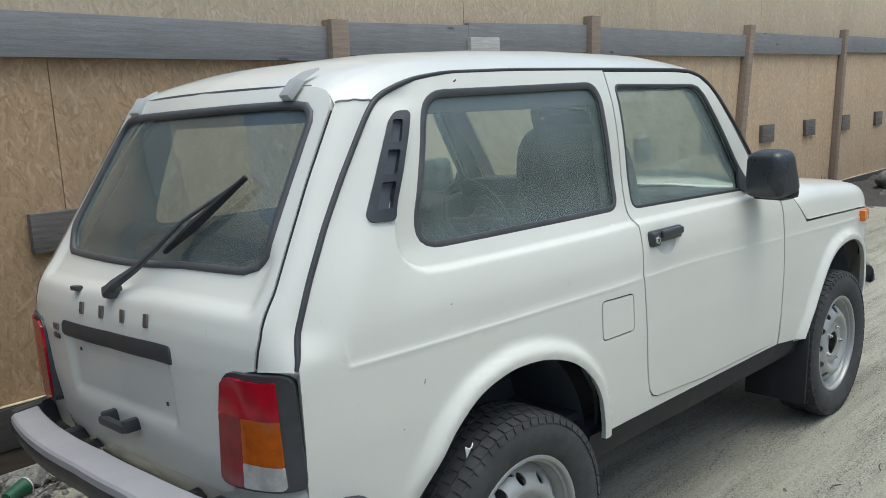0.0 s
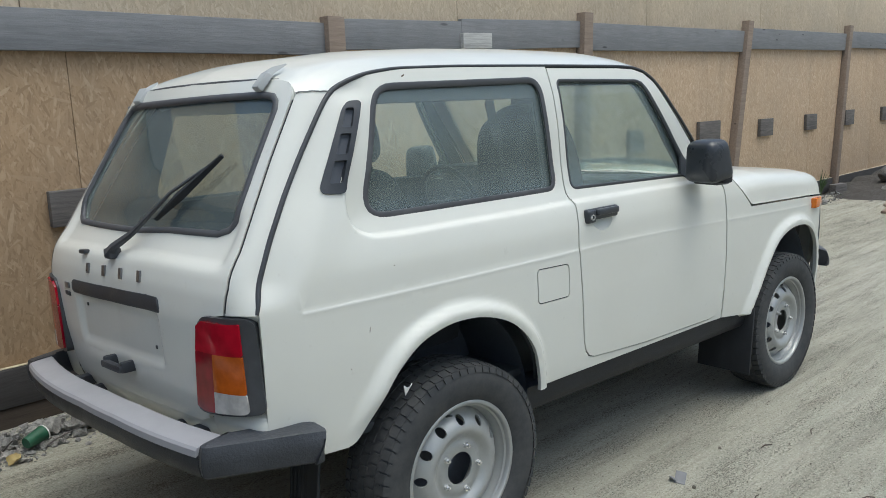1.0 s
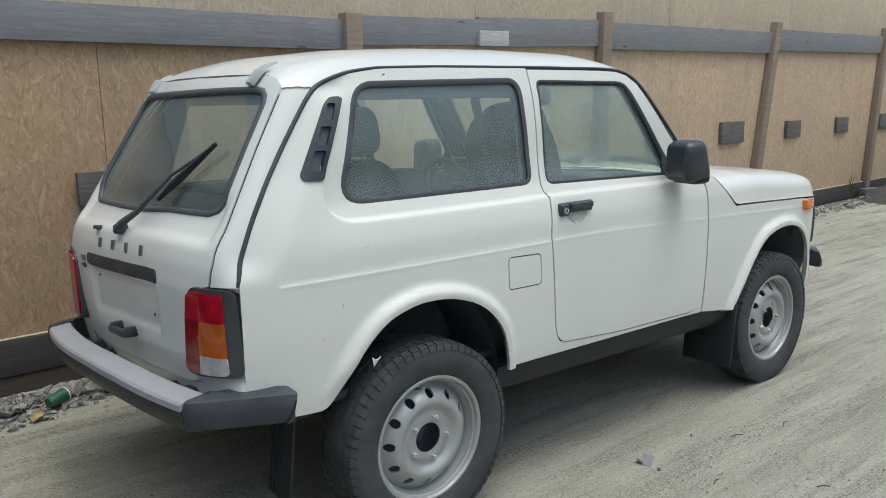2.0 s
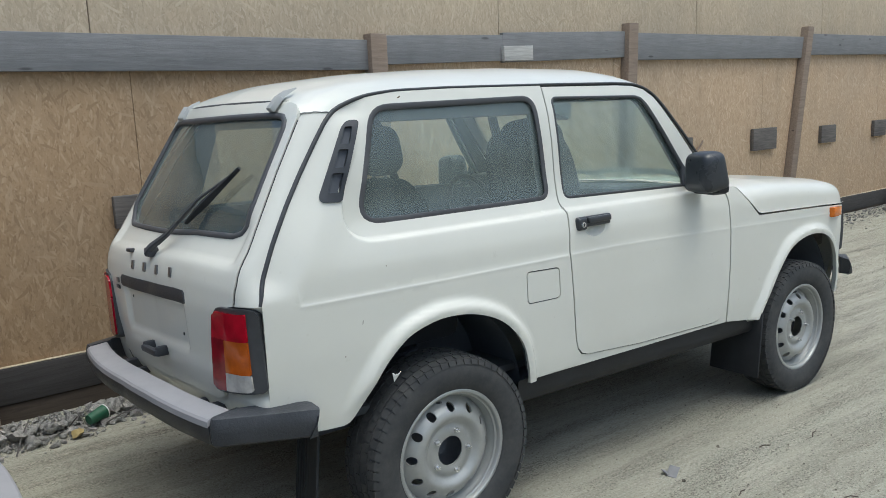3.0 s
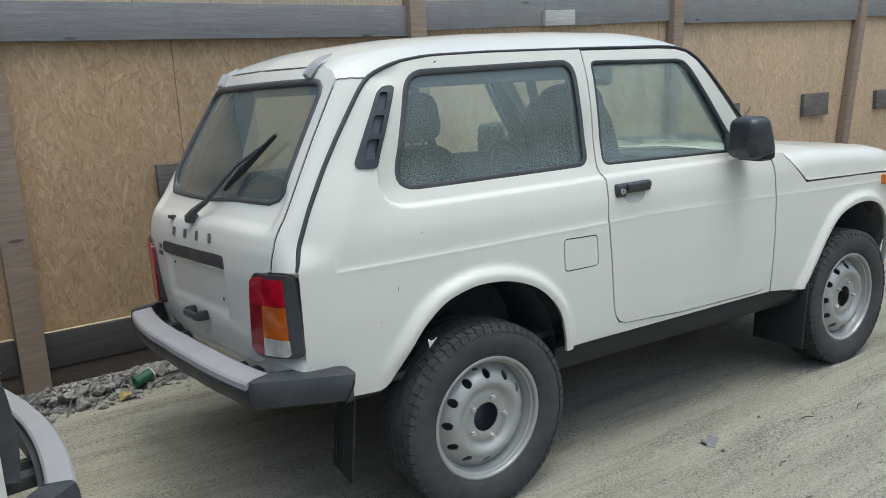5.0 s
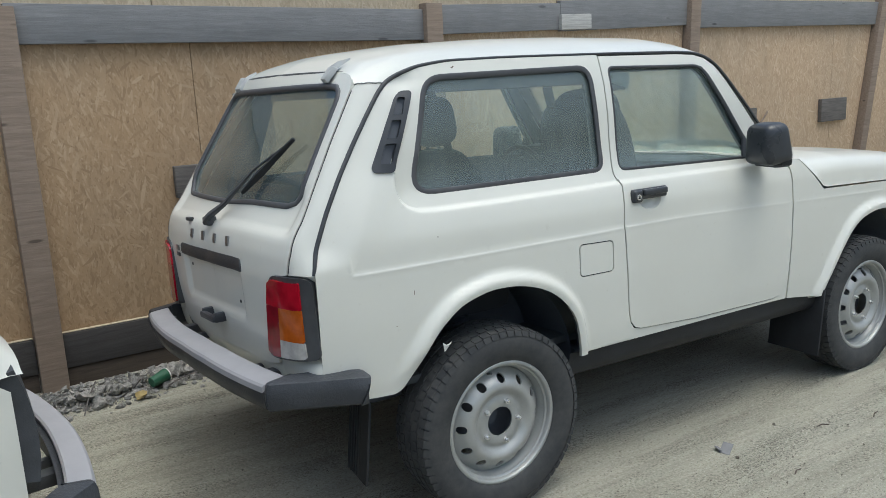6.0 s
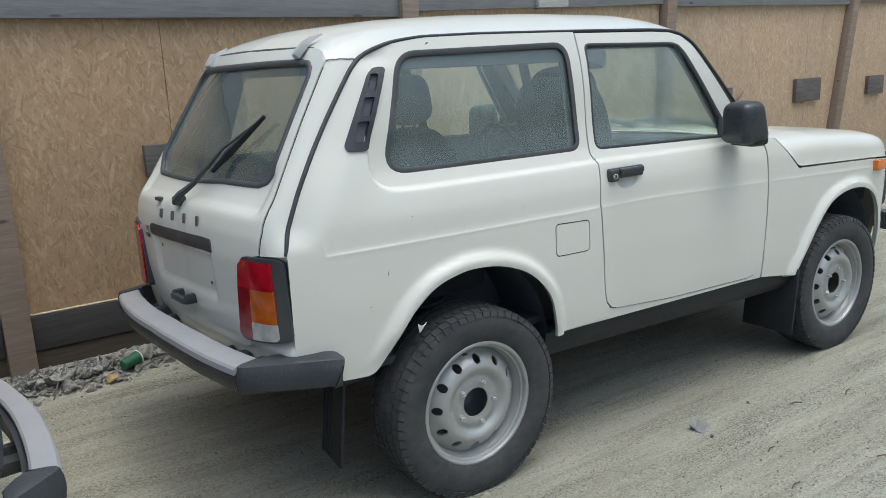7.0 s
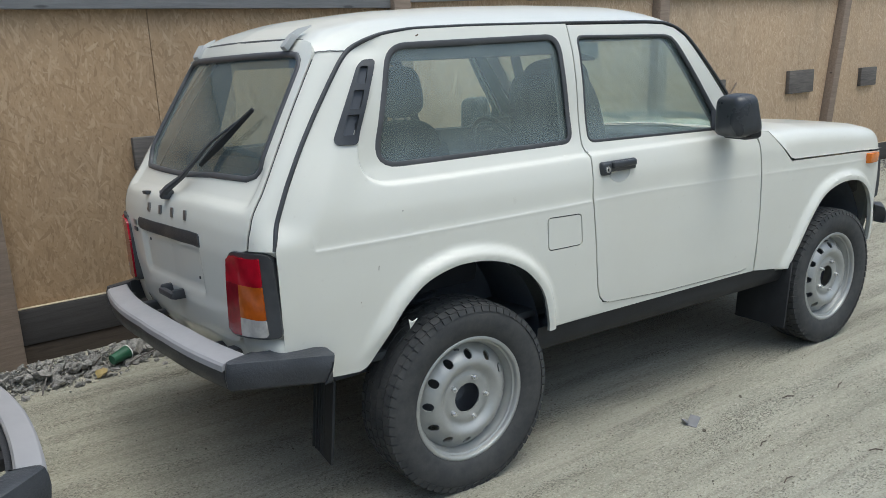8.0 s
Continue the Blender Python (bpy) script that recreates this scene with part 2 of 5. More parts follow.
OSB_TOP = osb("bleached_strand_board", (0.55, 0.450, 0.322), (0.47, 0.375, 0.260), (0.67, 0.575, 0.435), 0.25)
RAIL = timber("grey_weathered_board", (0.245, 0.245, 0.248), (0.192, 0.192, 0.196))
POST = timber("brown_timber_post", (0.285, 0.222, 0.170), (0.205, 0.156, 0.118))
BLOCKWOOD = timber("grey_timber_offcut", (0.17, 0.155, 0.14), (0.09, 0.08, 0.075), False)
PALEWOOD = timber("whitewashed_offcut", (0.58, 0.57, 0.54), (0.36, 0.35, 0.33))
BASEBOARD = timber("dark_foot_board", (0.055, 0.051, 0.049), (0.037, 0.034, 0.032))
FOOTBOARD = timber("rotten_brown_board", (0.070, 0.054, 0.040), (0.045, 0.034, 0.025))
GROUND = ground_mat()
STONE = stone_mat("broken_concrete", (0.29, 0.28, 0.26), (0.46, 0.44, 0.405))
RUST = plastic("rust_brown_chip", (0.10, 0.065, 0.04), 0.8)
CLOD = stone_mat("dry_clods", (0.15, 0.13, 0.10), (0.26, 0.235, 0.19))
HEAP = stone_mat("dark_earth", (0.07, 0.062, 0.052), (0.09, 0.08, 0.07))
GREEN = plastic("green_card", (0.018, 0.09, 0.045), 0.5)
WHITE = plastic("white_card", (0.70, 0.70, 0.66), 0.6)
YELLOW = plastic("yellow_foil", (0.30, 0.23, 0.09), 0.5)
SILVERSCRAP = metal("dull_scrap", (0.22, 0.22, 0.225), 0.7, .3)
LEAF = leaf_mat()
BARK = timber("bark", (0.12, 0.095, 0.07), (0.06, 0.045, 0.035), False)


# ---------------------------------------------------------------- mesh tools
def mesh_part(name, verts, faces, material, parent=None, label="", smooth=True, angle=40, out=None):
    me = bpy.data.meshes.new(name)
    me.from_pydata([tuple(map(float, v)) for v in verts], [], [tuple(int(i) for i in f) for f in faces])
    me.update()
    bm = bmesh.new()
    bm.from_mesh(me)
    bmesh.ops.remove_doubles(bm, verts=bm.verts, dist=1e-5)
    bmesh.ops.recalc_face_normals(bm, faces=bm.faces) if not smooth == "keep" else None
    if out is not None and sum(f.normal.dot(Vector(out)) * f.calc_area() for f in bm.faces) < 0:
        bmesh.ops.reverse_faces(bm, faces=bm.faces)
    bm.to_mesh(me)
    bm.free()
    me.polygons.foreach_set("use_smooth", [bool(smooth)] * len(me.polygons))
    if smooth:
        me.set_sharp_from_angle(angle=radians(angle))
    me.materials.append(material)
    ob = new(name, me)
    if parent:
        ob.parent = parent
    if label:
        tagged(ob, label)
    return ob


def part(name, bm, material, parent=None, label="", angle=40):
    me = bpy.data.meshes.new(name)
    bm.to_mesh(me)
    bm.free()
    me.polygons.foreach_set("use_smooth", [True] * len(me.polygons))
    me.set_sharp_from_angle(angle=radians(angle))
    me.materials.append(material)
    ob = new(name, me)
    if parent:
        ob.parent = parent
    if label:
        tagged(ob, label)
    return ob


def thing(name, label, category, at=(0, 0, 0), group="", kind=""):
    ob = new(name)
    ob.location = at
    ob.empty_display_size = 0.1
    return tagged(ob, label, category, group, kind)


def box(size, at=(0, 0, 0), bevel=0.01, turn=(0, 0, 0), taper=None, segments=2):
    """A bmesh of a bevelled box; taper shrinks its top in x and y."""
    bm = bmesh.new()
    bmesh.ops.create_cube(bm, size=1)
    for v in bm.verts:
        if taper and v.co.z > 0:
            v.co.x *= taper[0]
            v.co.y *= taper[1]
        v.co = Vector((v.co.x * size[0], v.co.y * size[1], v.co.z * size[2]))
    if bevel:
        bmesh.ops.bevel(bm, geom=bm.edges[:], offset=bevel, segments=segments, affect="EDGES", profile=0.6)
    bm.transform(pose(*at, *turn))
    return bm


def merge(*bms):
    out = bmesh.new()
    for b in bms:
        tmp = bpy.data.meshes.new("tmp")
        b.to_mesh(tmp)
        b.free()
        out.from_mesh(tmp)
        bpy.data.meshes.remove(tmp)
    return out


def inside(poly, pts):
    poly, pts = np.asarray(poly), np.asarray(pts)
    res = np.zeros(len(pts), bool)
    x, y = pts[:, 0], pts[:, 1]
    for (x0, y0), (x1, y1) in zip(poly, np.roll(poly, -1, 0)):
        if y0 != y1:
            res ^= ((y0 > y) != (y1 > y)) & (x < (x1 - x0) * (y - y0) / (y1 - y0) + x0)
    return res


def dense(poly, step, closed=True):
    poly = np.asarray(poly, float)
    nxt = np.roll(poly, -1, 0) if closed else poly[1:]
    out = []
    for a, b in zip(poly, nxt):
        n = max(1, int(round(np.linalg.norm(b - a) / step)))
        out += [a + (b - a) * k / n for k in range(n)]
    if not closed:
        out.append(poly[-1])
    return np.array(out)


def rounded(poly, radius, n=5):
    """The polygon with its corners rounded; radius is a number or one for each corner."""
    poly = np.asarray(poly, float)
    rad = [radius] * len(poly) if isinstance(radius, (int, float)) else radius
    out = []
    for i, p in enumerate(poly):
        a, b, r = poly[i - 1] - p, poly[(i + 1) % len(poly)] - p, rad[i]
        if r <= 0:
            out.append(p)
            continue
        a1, b1 = p + a / np.linalg.norm(a) * min(r, np.linalg.norm(a) * 0.45), p + b / np.linalg.norm(b) * min(r, np.linalg.norm(b) * 0.45)
        out += [(1 - s) ** 2 * a1 + 2 * s * (1 - s) * p + s * s * b1 for s in np.linspace(0, 1, n + 1)]
    return np.array(out)


def polyline_gap(pts, line):
    """The distance of points from a polyline."""
    pts, best = np.asarray(pts, float), None
    for a, b in zip(line[:-1], line[1:]):
        a, b = np.asarray(a, float), np.asarray(b, float)
        d = b - a
        s = np.clip(((pts - a) @ d) / (d @ d), 0, 1)
        g = np.linalg.norm(pts - (a + s[:, None] * d), axis=1)
        best = g if best is None else np.minimum(best, g)
    return best


def sheet(outline, holes, step, surface, rim=0.012, lines=(), heart=(1.0, 0.0, 0.9)):
    """A curved panel: a flat outline with holes is filled with an even mesh, bent onto surface(u, v) and given a turned-in rim."""
    loops = [dense(outline, step)] + [dense(h, step) for h in holes]
    pts, edges = [], []
    for lp in loops:
        k = len(pts)
        pts += list(lp)
        edges += [(k + i, k + (i + 1) % len(lp)) for i in range(len(lp))]
    border = np.array(pts)
    lo, hi = border.min(0), border.max(0)
    extra = [dense(l, step, False) for l in lines]
    g = np.stack(np.meshgrid(np.arange(lo[0], hi[0], step), np.arange(lo[1], hi[1], step * 0.9)), -1)
    g[1::2, :, 0] += step / 2
    g = g.reshape(-1, 2)
    for e in extra:
        keep = inside(outline, e)
        for h in holes:
            keep &= ~inside(h, e)
        e = e[keep]
        if len(e):
            near = (np.abs(e[:, None] - border[None]).sum(-1).min(1) > step * 0.4)
            pts += list(e[near])
    have = np.array(pts)
    keep = inside(outline, g)
    for h in holes:
        keep &= ~inside(h, g)
    g = g[keep]
    far = np.ones(len(g), bool)
    for c in range(0, len(g), 2000):
        far[c:c + 2000] = ((g[c:c + 2000, None] - have[None]) ** 2).sum(-1).min(1) > (step * 0.55) ** 2
    pts += list(g[far])
    v2, _, f2, *_ = geometry.delaunay_2d_cdt([Vector(p) for p in pts], edges, [], 0, 1e-7)
    v2 = np.array([tuple(v) for v in v2])
    f2 = np.array([tuple(f) for f in f2 if len(f) == 3])
    mid = v2[f2].mean(1)
    keep = inside(outline, mid)
    for h in holes:
        keep &= ~inside(h, mid)
    f2 = f2[keep]
    v3 = np.stack(surface(v2[:, 0], v2[:, 1]), 1)
    nrm = np.zeros_like(v3)
    fn = np.cross(v3[f2[:, 1]] - v3[f2[:, 0]], v3[f2[:, 2]] - v3[f2[:, 0]])
    for k in range(3):
        np.add.at(nrm, f2[:, k], fn)
    nrm /= np.linalg.norm(nrm, axis=1)[:, None] + 1e-12
    if (nrm * (v3 - np.array(heart))).sum() < 0:
        nrm = -nrm
    count = {}
    for f in f2:
        for a, b in ((f[0], f[1]), (f[1], f[2]), (f[2], f[0])):
            count[(a, b)] = 1
    rimmed = [(a, b) for a, b in count if (b, a) not in count]
    verts, faces = list(v3), [tuple(f) for f in f2]
    if rim:
        idx = {}
        for a, b in rimmed:
            for q in (a, b):
                if q not in idx:
                    idx[q] = len(verts)
                    verts.append(v3[q] - nrm[q] * rim)
        faces += [(b, a, idx[a], idx[b]) for a, b in rimmed]
    return verts, faces


def sweep(path, section, up=(0, 0, 1), closed=False, caps=True, scale=None):
    """A section (across, up) carried along a path of points."""
    path, section = np.asarray(path, float), np.asarray(section, float)
    n, m = len(path), len(section)
    tang = np.gradient(path, axis=0)
    if closed:
        tang = np.roll(path, -1, 0) - np.roll(path, 1, 0)
    tang /= np.linalg.norm(tang, axis=1)[:, None]
    up = np.asarray(up, float)
    ups = np.broadcast_to(up, path.shape)
    side = np.cross(tang, ups)
    side /= np.linalg.norm(side, axis=1)[:, None]
    top = np.cross(side, tang)
    sc = np.ones(n) if scale is None else np.asarray(scale)
    verts = (path[:, None] + side[:, None] * section[None, :, :1] * sc[:, None, None] + top[:, None] * section[None, :, 1:] * sc[:, None, None]).reshape(-1, 3)
    faces = []
    for i in range(n if closed else n - 1):
        for j in range(m):
            a, b = i * m + j, i * m + (j + 1) % m
            c, d = ((i + 1) % n) * m + (j + 1) % m, ((i + 1) % n) * m + j
            faces.append((a, b, c, d))
    if caps and not closed:
        faces += [tuple(range(m)), tuple(range((n - 1) * m, n * m))[::-1]]
    return list(verts), faces


def circle(r, n=10):
    return [(r * math.cos(2 * math.pi * k / n), r * math.sin(2 * math.pi * k / n)) for k in range(n)]


def lathe(profile, n=48, closed=True):
    """A profile of (radius, y) turned round the y axis."""
    verts, faces, m = [], [], len(profile)
    for k in range(n):
        a = 2 * math.pi * k / n
        verts += [(r * math.cos(a), y, r * math.sin(a)) for r, y in profile]
    for k in range(n):
        for j in range(m if closed else m - 1):
            a, b = k * m + j, k * m + (j + 1) % m
            c, d = ((k + 1) % n) * m + (j + 1) % m, ((k + 1) % n) * m + j
            faces.append((a, b, c, d))
    return verts, faces


def loft(rows, close=False):
    """A skin over rows of points."""
    rows = [np.asarray(r, float) for r in rows]
    m = len(rows[0])
    verts = [p for r in rows for p in r]
    faces = [(i * m + j, i * m + j + 1, (i + 1) * m + j + 1, (i + 1) * m + j) for i in range(len(rows) - 1) for j in range(m - 1)]
    return verts, faces


def thick(verts, faces, depth):
    """The skin with a back depth metres behind it and closed edges."""
    v = np.array(verts, float)
    nrm = np.zeros_like(v)
    for f in faces:
        n = np.cross(v[f[1]] - v[f[0]], v[f[2]] - v[f[0]])
        if len(f) == 4:
            n = n + np.cross(v[f[2]] - v[f[0]], v[f[3]] - v[f[0]])
        for i in f:
            nrm[i] += n
    nrm /= np.linalg.norm(nrm, axis=1)[:, None] + 1e-12
    k = len(v)
    seen = set()
    for f in faces:
        seen.update(zip(f, (*f[1:], f[0])))
    edge = [(a, b) for a, b in seen if (b, a) not in seen]
    return list(v) + list(v - nrm * depth), list(faces) + [tuple(i + k for i in f[::-1]) for f in faces] + [(b, a, a + k, b + k) for a, b in edge]


def table(xs, ys, sigma):
    """A smooth curve through given stops."""
    lo, hi = xs[0] - 0.3, xs[-1] + 0.3
    grid = np.linspace(lo, hi, int((hi - lo) / 0.002))
    pad = int(4 * sigma / 0.002)
    ker = np.exp(-0.5 * (np.arange(-pad, pad + 1) * 0.002 / sigma) ** 2)
    raw = np.interp(np.linspace(lo - pad * 0.002, hi + pad * 0.002, len(grid) + 2 * pad), xs, ys)
    val = np.convolve(raw, ker / ker.sum(), "valid")
    return lambda q: np.interp(q, grid, val)


def step01(q):
    q = np.clip(q, 0, 1)
    return q * q * (3 - 2 * q)


# ---------------------------------------------------------------- the car's surfaces (x ahead, rear axle at 0, half width in y)
side_z = table([.30, .36, .45, .55, .75, .90, 1.00, 1.06, 1.10, 1.13, 1.217, 1.44, 1.53, 1.60], [.745, .757, .770, .780, .789, .789, .784, .770, .755, .742, .722, .684, .655, .62], 0.012)
pillar_z = table([.30, .36, .45, .55, .75, .90, 1.00, 1.06, 1.13, 1.217, 1.44, 1.53, 1.60], [.745, .757, .770, .780, .789, .789, .783, .772, .756, .733, .690, .655, .62], 0.02)
side_x = table([-.75, -.61, -.49, -.3, 0, .4, 1.56, 1.81, 2.3, 2.5, 2.62, 2.69, 2.75], [.13, .083, .056, .040, .018, 0, 0, .008, .02, .030, .046, .066, .11], 0.03)
crease_z = table([-.6, -.49, .25, .84, 1.576, 2.0, 2.7], [.914, .914, .923, .926, .902, .884, .858], 0.1)
tail_z = table([.45, .50, .60, .75, .90, .97, 1.02, 1.05, 1.08, 1.30, 1.50, 1.54, 1.60], [-.63, -.655, -.685, -.705, -.712, -.705, -.690, -.672, -.650, -.522, -.402, -.370, -.30], 0.007)

STRIP = [(-.604, .929), (-.581, 1.0), (-.536, 1.1), (-.479, 1.2), (-.415, 1.3), (-.345, 1.4), (-.308, 1.45), (-.275, 1.479), (-.234, 1.500), (-.172, 1.520), (-.069, 1.534), (.152, 1.540), (.674, 1.543), (.985, 1.543), (1.09, 1.539), (1.15, 1.525), (1.204, 1.494), (1.283, 1.405), (1.437, 1.241), (1.535, 1.125)]
REAR_ARCH = [(.352, .497), (.345, .545), (.322, .635), (.268, .707), (.195, .760), (.098, .793), (.007, .801), (-.062, .793), (-.145, .764), (-.208, .714), (-.253, .661), (-.316, .564), (-.346, .525), (-.375, .512)]
FRONT_ARCH = [(2.585, .44), (2.578, .53), (2.545, .64), (2.485, .72), (2.40, .77), (2.282, .788), (2.163, .776), (2.06, .735), (1.969, .64), (1.885, .517), (1.834, .436)]


def smooth_line(pts, n=6):
    """An open line rounded through its points."""
    p = np.array([pts[0], *pts, pts[-1]], float)
    out = []
    for a, b, c, d in zip(p[:-3], p[1:-2], p[2:-1], p[3:]):
        for s in np.arange(n) / n:
            out.append(.5 * (2 * b + (c - a) * s + (2 * a - 5 * b + 4 * c - d) * s * s + (3 * b - a - 3 * c + d) * s ** 3))
    out.append(p[-1])
    return [tuple(map(float, q)) for q in out]


REAR_ARCH, FRONT_ARCH = smooth_line(REAR_ARCH, 4), smooth_line(FRONT_ARCH, 4)
SHELF = smooth_line([(-.235, 1.36), (-.292, 1.25), (-.312, 1.17), (-.300, 1.115), (-.262, 1.086), (-.20, 1.078), (0, 1.079), (.40, 1.083), (.575, 1.085), (1.0, 1.083), (1.54, 1.080)], 4) + [(1.70, 1.4), (1.2, 1.7), (-.1, 1.7)]


def shifted(line, d):
    """An open line moved sideways by d."""
    p = np.array(line, float)
    t = np.gradient(p, axis=0)
    t /= np.linalg.norm(t, axis=1)[:, None]
    return [tuple(q) for q in p + np.stack([-t[:, 1], t[:, 0]], 1) * d]


END_LINES = [[(x, .900), (x, .965)] for x in (-.500, -.496, -.492, -.487)]
SHELF_LINES = [shifted(SHELF[:-3], d) for d in (-.011, -.006, -.002, .002, .006, .011)]


def half_width(x, z):
    x, z = np.asarray(x, float), np.asarray(z, float)
    # the recessed window band, whose ledge turns up behind the rear window
    band = step01((x + .335 - (z - 1.15) * .42) / .07)
    y = side_z(z) * band + pillar_z(z) * (1 - band) - side_x(x) * (1 - .3 * band * np.clip((z - 1.06) / .2, 0, 1))
    # the shelf that runs under the windows and turns up behind the rear one
    q = np.stack([x.ravel(), z.ravel()], 1)
    sd = np.where(inside(SHELF, q), 1, -1) * polyline_gap(q, SHELF)
    y = y - (.017 * step01((sd + .005) / .011)).reshape(x.shape) * (1 - .85 * step01((z - 1.12) / .26))
    # the panel turns in towards the rear pillar
    edge = np.interp(z, [.93, 1.0, 1.1, 1.2, 1.3, 1.4, 1.48], [-.604, -.581, -.536, -.479, -.415, -.345, -.275])
    y = y - .025 * (1 - step01((x - edge) / .13)) * step01((z - .93) / .08) * step01((1.53 - z) / .06)
    # the pressed line along the side
    dz = crease_z(x) - z
    on = step01((x + .496) / .010) * step01((2.62 - x) / .1) * np.interp(x, [.5, .9, 1.6, 2.6], [1, .6, .45, .8])
    y = y - on * .0022 * (1 - step01((dz + .003) / .006)) * np.clip(1 + dz / .13, 0, 1) + on * .0017 * np.exp(-(dz / .004) ** 2)
    y = y + .0012 * np.exp(-((x + .494) / .004) ** 2) * step01((.05 + dz) / .03) * step01((.004 - dz) / .006)
    # the finger dish under the door handle
    dish = np.clip(1 - ((x - .712) / .056) ** 2 - ((z - 1.016) / .040) ** 2, 0, 1)
    y = y - .024 * np.sqrt(dish) * step01((1.045 - z) / .01)
    # flared wheel arches
    for arch, w, h in ((REAR_ARCH, .032, .028), (FRONT_ARCH, .030, .026)):
        g = polyline_gap(q, arch).reshape(x.shape)
        foot = 1 - (1 - step01((z - .53) / .13)) * (x < -.1)
        y = y + h * foot * (1 - step01((g - .022) / w)) - .004 * foot * step01((.012 - g) / .010)
    return y


def side_surface(sgn, sink=0.0):
    return lambda u, v: (u, sgn * (half_width(u, v) - sink), v)


def tail_x(y, z):
    y, z = np.asarray(y, float), np.asarray(z, float)
    x = tail_z(z) + .055 * (y / .62) ** 2
    plate = step01((.315 - np.abs(y)) / .03) * step01((z - .715) / .03) * step01((.90 - z) / .03)
    ledge = .018 * step01((.600 - np.abs(y)) / .05) * step01((z - 1.032) / .014) * step01((1.19 - z) / .07)
    return x + .014 * plate + ledge


def tail_surface(sink=0.0):
    return lambda u, v: (tail_x(u, v) + sink, u, v)


def offset_loop(poly, d):
    """A closed loop moved inwards by d (it runs clockwise or not)."""
    p = np.asarray(poly, float)
    t = np.roll(p, -1, 0) - np.roll(p, 1, 0)
    t /= np.linalg.norm(t, axis=1)[:, None]
    area = np.sum(p[:, 0] * np.roll(p[:, 1], -1) - np.roll(p[:, 0], -1) * p[:, 1])
    n = np.stack([-t[:, 1], t[:, 0]], 1) * (1 if area > 0 else -1)
    return p + n * d


def flat_section(w, h):
    return [(-w / 2, -h), (w / 2, -h), (w / 2, h * .35), (w * .32, h), (-w * .32, h), (-w / 2, h * .35)]


def both(pts):
    """A half outline (y, z) from the middle of the top to the middle of the bottom, mirrored."""
    return [(-y, z) for y, z in pts] + [(y, z) for y, z in pts[::-1] if y > 0]


REAR_WINDOW = rounded([(-.165, 1.488), (.522, 1.502), (.536, 1.128), (-.262, 1.122)], [.07, .06, .05, .09], 6)
DOOR_WINDOW = rounded([(.606, 1.497), (1.118, 1.492), (1.385, 1.125), (1.36, 1.106), (.606, 1.122)], [.03, .05, .03, .015, .035], 5)
DOOR = [(.577, 1.534), (.985, 1.534), (1.08, 1.530), (1.140, 1.516), (1.192, 1.484), (1.270, 1.394), (1.418, 1.226), (1.50, 1.122), (1.548, 1.064), (1.563, 1.03), (1.571, .93), (1.573, .88), (1.576, .602), (1.570, .565), (1.552, .522), (1.52, .495), (1.479, .488), (.984, .501), (.67, .524), (.640, .534), (.616, .560), (.606, .60), (.596, .695), (.576, .931), (.578, .98), (.587, 1.085), (.576, 1.114), (.579, 1.339)]
QUARTER = [(-.600, .930)] + STRIP[1:12] + [(.572, 1.541), (.572, 1.528), (.574, 1.339), (.570, 1.114), (.581, 1.086), (.572, .98), (.570, .931), (.590, .694), (.600, .598), (.613, .555), (.6335, .530), (.6325, .497), (.395, .492), (.352, .490)] + REAR_ARCH + [(-.43, .514), (-.487, .518), (-.575, .53), (-.597, .55), (-.600, .70)]
FENDER = [(1.560, 1.072), (1.60, 1.082), (1.646, 1.074), (1.813, .931), (2.436, .9065), (2.70, .886), (2.728, .86), (2.73, .60), (2.70, .44)] + FRONT_ARCH + [(1.754, .444), (1.585, .470), (1.584, .602), (1.582, .88), (1.579, .93), (1.572, 1.03)]
FUEL_DOOR = rounded([(.358, .889), (.511, .884), (.515, .777), (.361, .779)], .014, 4)
VENT = rounded([(-.214, 1.444), (-.246, 1.444), (-.268, 1.424), (-.380, 1.222), (-.374, 1.210), (-.314, 1.206)], [.008, .012, .012, .01, .008, .012], 3)
TAILGATE = both([(0, 1.516), (.375, 1.514), (.490, 1.509), (.525, 1.504), (.548, 1.493), (.562, 1.478), (.571, 1.458), (.588, 1.30), (.604, 1.18), (.619, 1.075), (.626, .99), (.619, .925), (.530, .905), (.512, .87), (.494, .66), (.485, .615), (.44, .598), (0, .590)])
TAIL_GLASS = both([(0, 1.480), (.44, 1.480), (.495, 1.474), (.523, 1.455), (.535, 1.43), (.560, 1.185), (.555, 1.145), (.533, 1.116), (.488, 1.102), (0, 1.090)])


